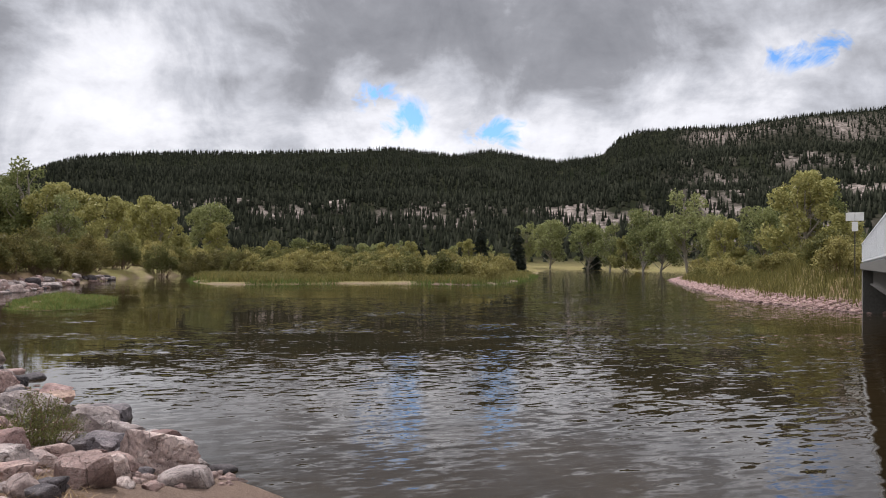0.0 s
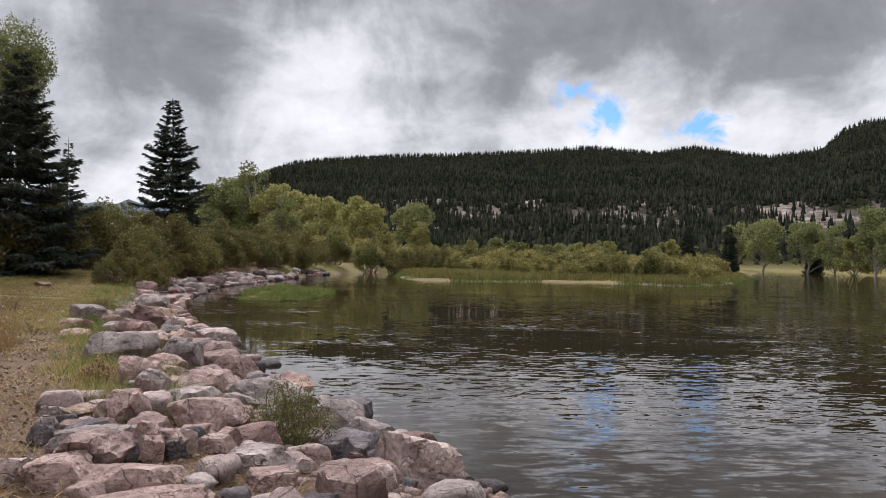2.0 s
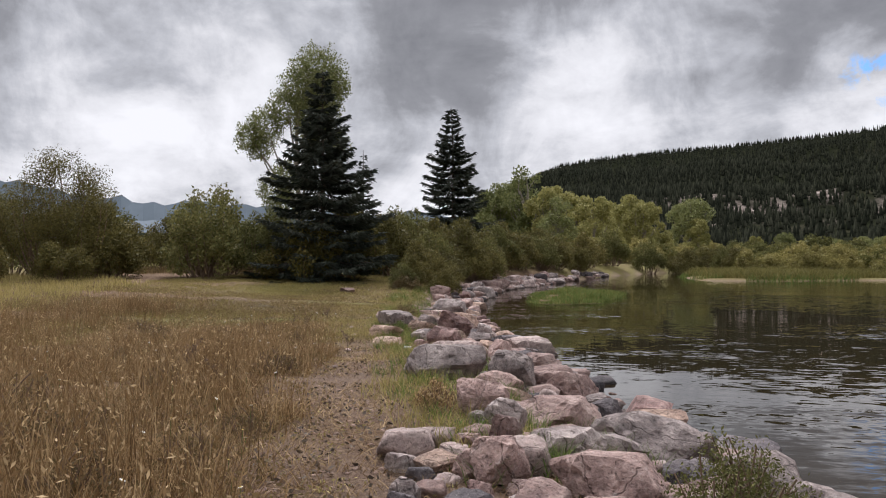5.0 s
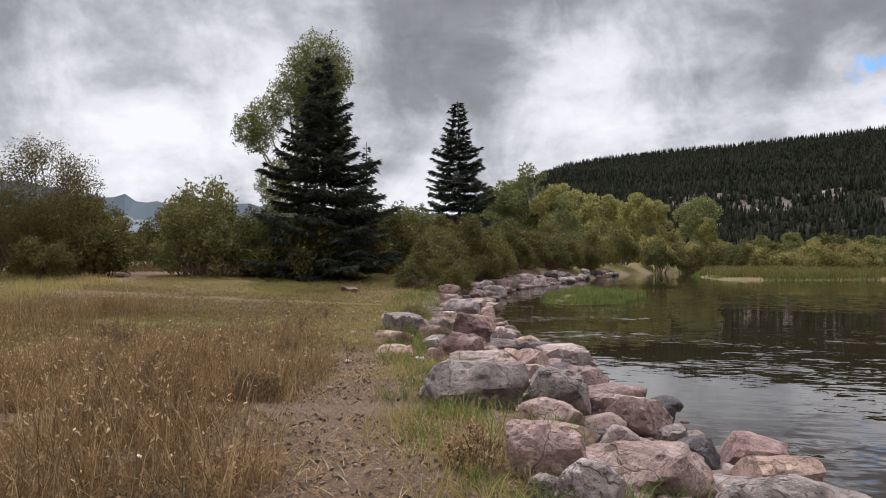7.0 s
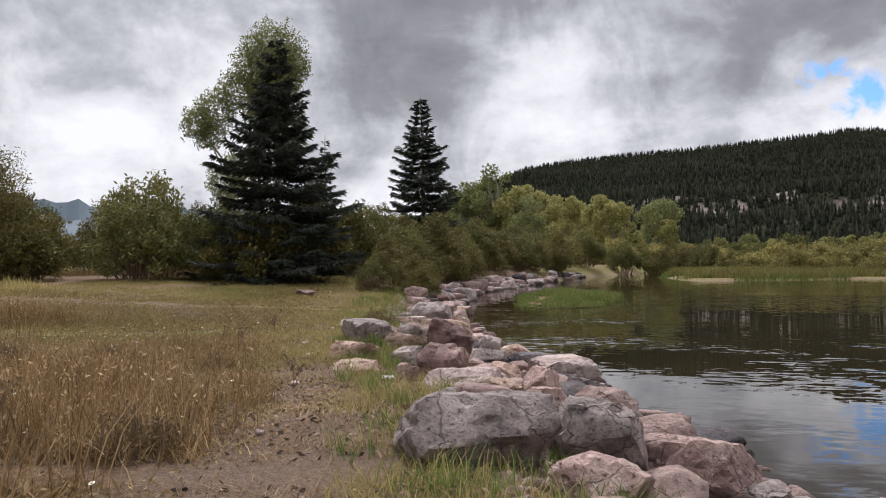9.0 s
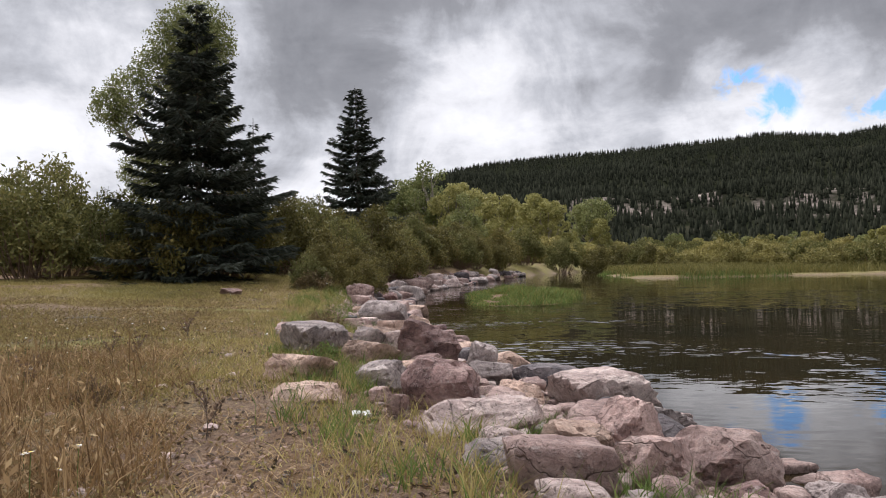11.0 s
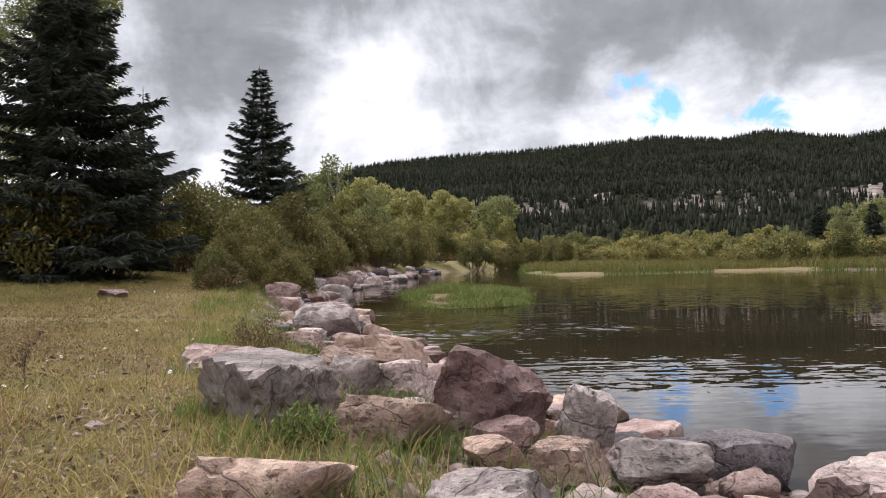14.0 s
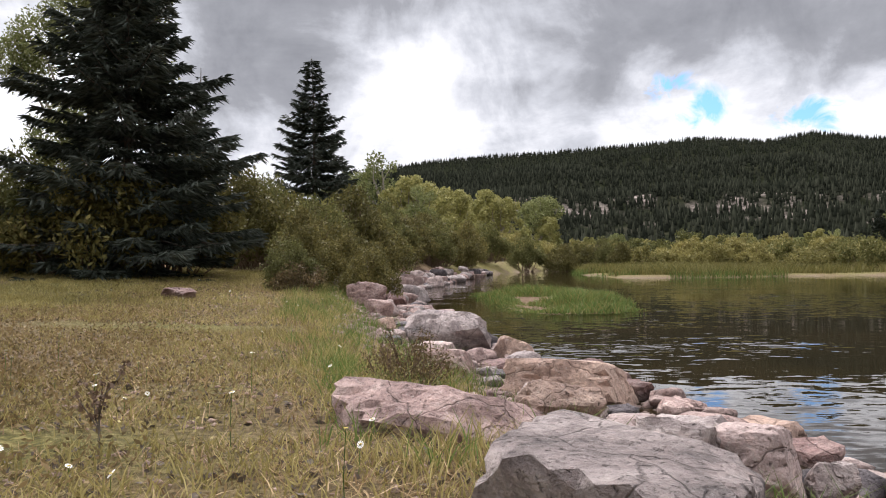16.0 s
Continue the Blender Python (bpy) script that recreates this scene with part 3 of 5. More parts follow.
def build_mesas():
    """Flat-topped mountains far up the valley, with the haze of distance in their colour."""
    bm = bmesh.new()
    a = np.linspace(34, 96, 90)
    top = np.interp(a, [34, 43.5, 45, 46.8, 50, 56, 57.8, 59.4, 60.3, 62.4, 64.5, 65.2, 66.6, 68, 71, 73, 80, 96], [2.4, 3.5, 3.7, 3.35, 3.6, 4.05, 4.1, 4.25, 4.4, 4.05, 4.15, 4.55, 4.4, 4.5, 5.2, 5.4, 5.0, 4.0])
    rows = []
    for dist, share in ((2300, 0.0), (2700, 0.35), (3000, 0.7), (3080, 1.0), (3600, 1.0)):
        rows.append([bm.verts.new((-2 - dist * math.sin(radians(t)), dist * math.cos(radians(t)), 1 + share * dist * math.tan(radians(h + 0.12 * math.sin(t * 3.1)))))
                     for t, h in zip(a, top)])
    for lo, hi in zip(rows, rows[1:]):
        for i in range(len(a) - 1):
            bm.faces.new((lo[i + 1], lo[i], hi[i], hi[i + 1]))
    ob = part("backdrop_mesas", bm, HAZY_MESA)
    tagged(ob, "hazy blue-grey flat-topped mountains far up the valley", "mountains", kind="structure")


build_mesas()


# ---- boulders ----
def boulder_mesh(seed, fine):
    """An angular block: a ball cut by random planes, then roughened."""
    r = np.random.default_rng(seed)
    bm = bmesh.new()
    bmesh.ops.create_icosphere(bm, subdivisions=fine, radius=1)
    d = np.array([v.co[:] for v in bm.verts])
    # a fractured block: three pairs of rough joint planes, a few broken corners, a levelled bed
    q, _ = np.linalg.qr(r.normal(size=(3, 3)) * 0.45 + np.eye(3))
    cuts = np.concatenate([q + r.normal(size=(3, 3)) * 0.16, -q + r.normal(size=(3, 3)) * 0.16, r.normal(size=(7, 3)), [[0.12, 0.1, 1], [0, 0, -1]]])
    far = np.concatenate([r.uniform(0.55, 0.78, 6), r.uniform(0.68, 0.95, 7), [r.uniform(0.55, 0.78), 0.72]])
    reach = np.minimum(np.power(np.sum(np.power(np.maximum(d @ unit(cuts).T, 0.0) / far, 70), axis=1), -1 / 70), 1.25)
    rough = np.array([noise.fractal(Vector(p * 1.9 + seed), 0.8, 2.1, 4) * 0.04 + noise.fractal(Vector(p * 6 + seed), 0.7, 2.1, 4) * 0.05 for p in d])
    lean = unit(r.normal(size=3) + [0, 0, 1.5])
    layer = np.array([noise.fractal(Vector(q * 0.8 + lean * float(q @ lean) * 6 + seed), 0.9, 2.2, 3) for q in d])
    rough += 0.022 * layer
    crack = np.array([abs(noise.noise(Vector(q * 1.1 + lean * float(q @ lean) * 1.8) + Vector((seed, 0, 3)))) for q in d])
    rough -= 0.12 * np.clip(1 - crack / 0.055, 0, 1)
    p = d * (reach * (1 + rough))[:, None]
    p -= (p.max(0) + p.min(0)) / 2
    p *= 1 / (p.max(0) - p.min(0))
    for v, q in zip(bm.verts, p):
        v.co = q
    for f in bm.faces:
        f.smooth = True
    bm.normal_update()
    for e in bm.edges:
        e.smooth = e.calc_face_angle(0) < 0.42
    me = bpy.data.meshes.new("boulder")
    bm.to_mesh(me)
    bm.free()
    return me


SHAPES = [boulder_mesh(s, 4) for s in range(14)]
PLAIN_SHAPES = [boulder_mesh(20 + s, 3) for s in range(7)]
STONE_WORDS = {"pink": "weathered pink riprap boulder with pale mineral stains", "red": "dark red fractured riprap boulder", "grey": "grey angular riprap boulder with lichen",
               "pale": "pale pinkish-grey riprap boulder, cracked and dusty", "tan": "tan sandy-coloured riprap boulder", "dark": "dark grey wet riprap boulder at the waterline"}
coloured, laid = {}, []


def stone(tone, i, shapes):
    key = (tone, i, id(shapes[0]))
    if key not in coloured:
        coloured[key] = shapes[i].copy()
        coloured[key].materials.append(ROCK[tone])
    return coloured[key]


def boulder(tone, x, y, wide, top, turn, label="", name="boulder", shapes=None, deep=None):
    """A boulder that wide, bedded in the ground, whose top stands at that height."""
    shapes = shapes or SHAPES
    i = int(abs(x * 37.7 + y * 91.3)) % len(shapes)
    tall = max(top - max(height_at(x, y), -0.2) + 0.12 * wide, 0.42 * wide)
    ob = new(name, stone(tone, i, shapes))
    deep = deep or wide * (0.75 + 0.3 * ((x * 7.3 + y * 3.1) % 1))
    tilt = ((x * 13.7 + y * 5.9) % 1 - 0.5) * 22
    ob.matrix_world = pose(x, y, top - tall * 0.5, tilt, -tilt * 0.7, turn + ((i * 47) % 3) * 8 - 8) @ Matrix.Diagonal((wide, deep, tall, 1))
    tagged(ob, label or STONE_WORDS[tone], "rock" if name != "boulder" else "boulder", "riprap boulders along the bank" if name == "boulder" else "")
    laid.append((x, y, wide))
    return ob


boulder("pink", -15.73, 12.63, 1.41, 0.47, 29, deep=0.90)
boulder("grey", -14.41, 11.19, 0.81, 0.68, 40, deep=1.35)
boulder("grey", -14.51, 12.18, 0.39, 0.51, 27, deep=0.33)
boulder("pale", -14.23, 12.42, 0.42, 0.47, 22, deep=0.35)
boulder("grey", -13.99, 12.61, 0.21, 0.32, 18, deep=0.17)
boulder("red", -13.26, 11.66, 0.70, 0.66, 10, deep=0.58)
boulder("tan", -15.54, 13.55, 0.56, 0.39, 30, deep=0.45)
boulder("tan", -15.85, 14.78, 1.17, 0.37, 27, deep=0.93)
boulder("pink", -17.10, 14.98, 0.58, 0.37, 35, deep=0.47)
boulder("grey", -18.45, 17.35, 1.10, 0.54, 33, deep=0.89)
boulder("dark", -18.24, 17.58, 0.47, 0.26, 32, deep=0.39)
boulder("pink", -22.47, 21.21, 0.78, 0.75, 38, deep=0.64)
boulder("red", -23.54, 23.75, 0.70, 0.43, 36, deep=0.58)
boulder("grey", -27.62, 29.38, 0.86, 0.64, 36, deep=0.71)
boulder("grey", -25.09, 23.92, 0.52, 0.79, 39, deep=0.43)
boulder("tan", -13.49, 11.00, 0.60, 0.49, 31, deep=0.50)
boulder("grey", -12.84, 12.07, 0.36, 0.43, 17, deep=0.30)
boulder("tan", -13.03, 12.15, 0.23, 0.19, 19, deep=0.19)
boulder("tan", -12.56, 10.96, 0.38, 0.37, 18, deep=0.32)
boulder("grey", -12.28, 11.29, 0.49, 0.34, 12, deep=0.40)
boulder("tan", -13.27, 9.83, 0.63, 0.50, 43, deep=0.53)
boulder("tan", -12.62, 9.27, 0.58, 0.38, 42, deep=0.48)
boulder("grey", -12.49, 10.01, 0.48, 0.46, 34, deep=0.40)
boulder("red", -11.65, 9.64, 0.63, 0.58, 27, deep=0.52)
boulder("pale", -11.02, 9.08, 0.74, 0.45, 29, deep=0.62)
boulder("pale", -11.19, 11.39, 1.00, 0.34, 13, deep=0.83)
boulder("tan", -11.65, 10.80, 0.43, 0.26, 20, deep=0.36)
boulder("pale", -10.36, 10.62, 0.36, 0.18, 5, deep=0.30)
boulder("pink", -11.71, 9.19, 0.16, 0.40, 31, deep=0.14)
boulder("tan", -10.19, 8.67, 0.42, 0.47, 20, deep=0.35)
boulder("pink", -10.02, 9.04, 0.39, 0.53, 16, deep=0.32)
boulder("grey", -10.39, 8.35, 0.43, 0.39, 26, deep=0.36)
boulder("pink", -9.66, 9.50, 0.61, 0.32, 9, deep=0.50)
boulder("pale", -10.65, 8.76, 0.10, 0.31, 27, deep=0.08)
boulder("pink", -12.18, 9.58, 0.19, 0.34, 38, deep=0.16)
boulder("grey", -8.98, 6.70, 0.94, 0.74, 38, deep=0.75)
boulder("grey", -8.56, 7.44, 0.59, 0.62, 28, deep=0.50)
boulder("pink", -8.13, 7.92, 0.72, 0.38, 22, deep=0.59)
boulder("pink", -8.15, 6.62, 0.55, 0.51, 29, deep=0.46)
boulder("grey", -9.07, 9.38, 0.33, 0.14, 24, deep=0.28)
boulder("grey", -10.33, 10.43, 0.53, 0.22, 29, deep=0.44)
boulder("pink", -9.78, 8.75, 0.39, 0.43, 32, deep=0.33)
boulder("pale", -10.88, 9.50, 0.23, 0.38, 36, deep=0.20)
boulder("pink", -7.16, 5.11, 0.37, 0.70, 40, deep=0.31)
boulder("grey", -6.60, 4.76, 0.34, 0.66, 37, deep=0.28)
boulder("red", -6.16, 4.21, 0.22, 0.68, 37, deep=0.19)
boulder("pink", -6.86, 5.89, 0.71, 0.49, 32, deep=0.59)
boulder("pink", -8.23, 7.80, 0.63, 0.37, 33, deep=0.52)
boulder("grey", -5.95, 5.71, 1.00, 0.49, 25, deep=0.83)
boulder("grey", -5.90, 4.54, 0.52, 0.60, 31, deep=0.43)
boulder("red", -6.31, 4.04, 0.20, 0.55, 40, deep=0.17)
boulder("grey", -6.91, 4.83, 0.18, 0.51, 39, deep=0.15)
boulder("pink", -4.66, 2.28, 0.51, 0.77, 41, deep=0.42)
boulder("pink", -4.47, 2.66, 0.26, 0.73, 35, deep=0.22)
boulder("dark", -4.41, 2.61, 0.17, 0.69, 35, deep=0.15)
boulder("pink", -4.39, 2.99, 0.25, 0.62, 31, deep=0.21)
boulder("pale", -4.15, 3.08, 0.27, 0.58, 28, deep=0.23)
boulder("red", -5.53, 3.21, 0.15, 0.58, 41, deep=0.13)
boulder("pink", -6.41, 4.14, 0.21, 0.54, 42, deep=0.18)
boulder("grey", -6.25, 3.37, 0.21, 0.57, 46, deep=0.18)
boulder("dark", -5.64, 2.77, 0.19, 0.60, 46, deep=0.17)
boulder("pink", -5.33, 1.84, 0.19, 0.64, 53, deep=0.16)
boulder("pale", -3.66, 4.45, 0.73, 0.41, 20, deep=0.61)
boulder("red", -3.93, 3.95, 0.14, 0.36, 25, deep=0.12)
boulder("dark", -4.19, 4.13, 0.27, 0.39, 27, deep=0.23)
boulder("grey", -3.93, 2.80, 0.39, 0.64, 32, deep=0.33)
boulder("pink", -4.52, 2.53, 0.23, 0.78, 41, deep=0.20)
boulder("pale", -4.45, 2.73, 0.18, 0.71, 39, deep=0.15)
boulder("pink", -4.28, 2.19, 0.70, 0.66, 42, deep=0.57)
boulder("dark", -4.68, 2.48, 0.21, 0.71, 43, deep=0.18)
boulder("pink", -5.86, 3.57, 0.28, 0.64, 44, deep=0.24)
boulder("pink", -3.81, 1.88, 0.66, 0.66, 44, deep=0.54)
boulder("pink", -5.70, 3.57, 0.33, 0.72, 42, deep=0.27)
boulder("grey", -5.72, 2.86, 0.17, 0.64, 47, deep=0.14)
boulder("pale", -4.88, 1.95, 0.20, 0.67, 49, deep=0.17)
boulder("pink", -4.71, 2.35, 0.19, 0.65, 43, deep=0.16)
boulder("grey", -5.00, 2.59, 0.53, 0.70, 43, deep=0.44)
boulder("dark", -4.50, 2.40, 0.11, 0.69, 40, deep=0.10)
boulder("pink", -4.45, 2.47, 0.17, 0.73, 39, deep=0.15)
boulder("pink", -4.58, 1.98, 0.37, 0.70, 45, deep=0.31)
boulder("pink", -7.10, 5.15, 0.45, 0.69, 42, deep=0.38)
boulder("pink", -5.24, 3.94, 0.65, 0.64, 41, deep=0.53)
boulder("red", -23.51, 17.58, 0.55, 0.77, 28, "flat red field stone lying in the short grass", "field_stone")


# smaller riprap packed between and below the large blocks, along the whole bank; past the nearest ones it is joined
r = np.random.default_rng(3)
heap = {"pink": [], "grey": [], "pale": [], "dark": []}


def heaped(tone, x, y, wide, top, turn):
    """Adds a boulder to the joined riprap of its colour."""
    me = PLAIN_SHAPES[int(abs(x * 37.7 + y * 91.3)) % len(PLAIN_SHAPES)]
    v = np.empty(len(me.vertices) * 3, np.float32)
    me.vertices.foreach_get("co", v)
    f = np.empty(len(me.polygons) * 3, np.int32)
    me.polygons.foreach_get("vertices", f)
    tall = max(top - max(height_at(x, y), -0.2) + 0.12 * wide, 0.42 * wide)
    v = v.reshape(-1, 3) * [wide, wide * 0.85, tall]
    c, s = math.cos(radians(turn)), math.sin(radians(turn))
    v = np.stack([v[:, 0] * c - v[:, 1] * s + x, v[:, 0] * s + v[:, 1] * c + y, v[:, 2] + top - tall * 0.5], 1)
    heap[tone].append((v, f.reshape(-1, 3)))
    laid.append((x, y, wide))


tries = 0
while tries < 16000 and len(laid) < 760:
    tries += 1
    k, off = r.uniform(0.41, 0.72), r.uniform(-0.2, 2.9)
    x, y = near_offset(k, off)
    if not (-40 < x < -3.1) or off > (2.9 if x > -6.6 else 1.5 if x > -9 else 1.7 if x > -13 else 1.2):
        continue
    wide = (0.17 + 0.4 * r.uniform() ** 1.5) * (1.25 if off < 0.8 else 1.0) * (1.9 if x < -22 else 1)
    if any(math.hypot(x - bx, y - by) < 0.4 * (wide + bw) for bx, by, bw in laid):
        continue
    tone = r.choice(["pink", "pink", "grey", "pale", "tan", "red", "dark"] if off > 0.5 else ["grey", "dark", "pink", "tan", "red"])
    top, turn = max(height_at(x, y), -0.05) + wide * r.uniform(0.25, 0.55), r.uniform(0, 360)
    if wide > 0.24 and -21 < x < -2 and len(laid) < 285:
        boulder(tone, x, y, wide, top, turn, shapes=PLAIN_SHAPES)
    else:
        heaped({"tan": "pale", "red": "pink"}.get(tone, tone), x, y, wide, top, turn)
# the rock-lined edge of the back channel
for _ in range(52):
    k, off = r.uniform(0.66, 0.84), r.uniform(-0.2, 0.9)
    x, y = near_offset(k, off)
    wide = r.uniform(0.5, 1.2)
    heaped(r.choice(["pink", "grey", "dark", "grey"]), x, y, wide, max(height_at(x, y), 0) + wide * r.uniform(0.2, 0.45), r.uniform(0, 360))
for tone, pieces in heap.items():
    starts = np.cumsum([0] + [len(v) for v, f in pieces[:-1]])
    me = mesh_of("riprap", np.concatenate([v for v, f in pieces]), np.concatenate([f + s for (v, f), s in zip(pieces, starts)]), True)
    tagged(part("riprap", me, ROCK[tone]), "piled " + {"pink": "pinkish", "grey": "grey", "pale": "pale tan", "dark": "dark wet"}[tone] + " riprap stones along the water's edge", "riprap", kind="stuff")


def scatter_stones(name, spots, sizes, tone, label):
    """Stones too many to count, joined."""
    bm = bmesh.new()
    bmesh.ops.create_icosphere(bm, subdivisions=1, radius=0.5)
    base, tri = np.array([v.co[:] for v in bm.verts]), np.array([[v.index for v in f.verts] for f in bm.faces])
    bm.free()
    rr = np.random.default_rng(11)
    n = len(spots)
    a = rr.uniform(0, 2 * np.pi, n)
    c, s = np.cos(a)[:, None], np.sin(a)[:, None]
    v = base[None] * rr.uniform(0.75, 1.25, (n, len(base), 1)) * (sizes[:, None] * rr.uniform([0.8, 0.6, 0.4], [1.3, 1.0, 0.75], (n, 3)))[:, None]
    v = np.stack([v[..., 0] * c - v[..., 1] * s, v[..., 0] * s + v[..., 1] * c, v[..., 2]], -1) + spots[:, None]
    f = tri[None] + (np.arange(n) * len(base))[:, None, None]
    ob = part(name, mesh_of(name, v.reshape(-1, 3), f.reshape(-1, 3)), ROCK[tone])
    tagged(ob, label, "stones", kind="stuff")


def along(line, n, lo, hi, rr, start=0.0, end=1.0):
    pts = np.array(line, float)
    seg = np.hypot(*np.diff(pts, axis=0).T)
    s = np.concatenate([[0], np.cumsum(seg)])
    at = rr.uniform(start, end, n) * s[-1]
    i = np.clip(np.searchsorted(s, at, side="right") - 1, 0, len(seg) - 1)
    d = np.diff(pts, axis=0)[i] / seg[i][:, None]
    p = pts[i] + d * (at - s[i])[:, None]
    off = rr.uniform(lo, hi, n)
    return np.stack([p[:, 0] - d[:, 1] * off, p[:, 1] + d[:, 0] * off], 1)


def on_ground(xy, lift=0.0):
    return np.column_stack([xy, ground_height(xy[:, 0], xy[:, 1]) + lift])


rr = np.random.default_rng(5)
side = along(NEAR_SHORE, 5600, -0.2, 1.9, rr, 0.427, 0.62)
scatter_stones("rubble", on_ground(side), rr.uniform(0.05, 0.2, len(side)) ** 1.1, "pink", "broken pink and grey rubble between the boulders")
side = along(NEAR_SHORE, 3400, 1.8, 4.6, rr, 0.4, 0.575)
scatter_stones("pebbles", on_ground(side), rr.uniform(0.02, 0.06, len(side)), "tan", "small tan pebbles scattered over the trodden path")
side = along(FAR_SHORE, 6500, -0.5, 2.2, rr, 0.36, 0.93)
side = side[~((side[:, 1] > 140) & (rr.uniform(size=len(side)) < 0.8))]
scatter_stones("gravel_bar", on_ground(side), rr.uniform(0.15, 0.5, len(side)), "red", "pink cobble bar along the opposite bank")


# ---- trees and bushes ----
def crown_points(blobs, n, r, shell=0.5):
    """Leaf places in uneven clumps round the blobs' skins."""
    blobs = np.array(blobs, float)
    pick = r.choice(len(blobs), n, p=blobs[:, 3] ** 2 / np.sum(blobs[:, 3] ** 2))
    d = unit(r.normal(size=(n, 3)))
    rad = blobs[pick, 3] * r.uniform(shell, 1.0, n) ** 0.6
    lump = np.array([noise.noise(Vector(q)) for q in d * 2.2 + pick[:, None] * 3.1])
    return blobs[pick, :3] + d * (rad * (1 + 0.45 * lump))[:, None]


def willow(seed, tall, wide, leaves, size, mat, stems=26, bare=0.0):
    """A willow bush: many stems fanning out of one foot, with leaves along them."""
    r = np.random.default_rng(seed)
    limbs, blobs = [], []
    for _ in range(stems):
        a, spread = r.uniform(0, 2 * np.pi), math.sqrt(r.uniform(0.0, 1))
        foot = np.array([math.cos(a), math.sin(a), 0]) * spread * wide * 0.2
        tip = np.array([math.cos(a) * spread * wide * 0.46, math.sin(a) * spread * wide * 0.46, tall * (1 - 0.5 * spread ** 2.2) * r.uniform(0.6, 1.0)])
        limbs.append(limb(foot - [0, 0, 0.1], tip, 0.022 * tall / 3, 0.005, 0.1, 7, r))
        size_here = wide * r.uniform(0.09, 0.17)
        blobs.append((*(tip - [0, 0, size_here * 0.6]), size_here))
        if r.uniform() < 0.65:
            mid = limbs[-1][0][4] * [1.12, 1.12, 0.82]
            blobs.append((*mid, wide * r.uniform(0.1, 0.18)))
    base = new("willow_bush")
    tagged(part("branchwork", tubes("branchwork", limbs, 4), TWIG, base), kind="stuff")
    spots = crown_points(blobs, leaves, r, 0.15)
    spots[:, 2] = np.maximum(spots[:, 2], 0.04 + 0.2 * bare)
    part("foliage", leaf_mesh("foliage", spots, size, 0.4, np.array([0, 0, 0.6]), r), mat, base)
    return base


def cottonwood(seed, tall, wide, leaves, size, mat, blobs=None, name="cottonwood_tree"):
    r = np.random.default_rng(seed)
    if blobs is None:
        blobs = []
        for _ in range(30):
            k = r.uniform(0.28, 0.97)
            a = r.uniform(0, 2 * np.pi)
            reach = wide * 0.5 * math.sin(min(1, 1.15 * (1.05 - k) + 0.25) * 1.5) * r.uniform(0.25, 0.95)
            blobs.append((math.cos(a) * reach, math.sin(a) * reach, tall * k * 0.93, wide * r.uniform(0.075, 0.17)))
    lean = r.normal(size=2) * tall * 0.03
    top = np.array([lean[0], lean[1], tall * 0.9])
    limbs = [limb((0, 0, -0.2), top, tall * 0.02, tall * 0.003, 0.03, 9, r)]
    trunk = limbs[0][0]
    for bx, by, bz, br in blobs:
        i = int(np.clip(bz / tall * 9 * 0.62, 1, 7))
        limbs.append(limb(trunk[i], (bx, by, bz), tall * 0.008, tall * 0.002, 0.08, 6, r))
    foot = new(name)
    part("trunk", tubes("trunk", limbs, 6), GREY_BARK, foot)
    at = crown_points(blobs, leaves, r, 0.35)
    part("crown", leaf_mesh("crown", at, size, 0.6, None, r), mat, foot)
    return foot


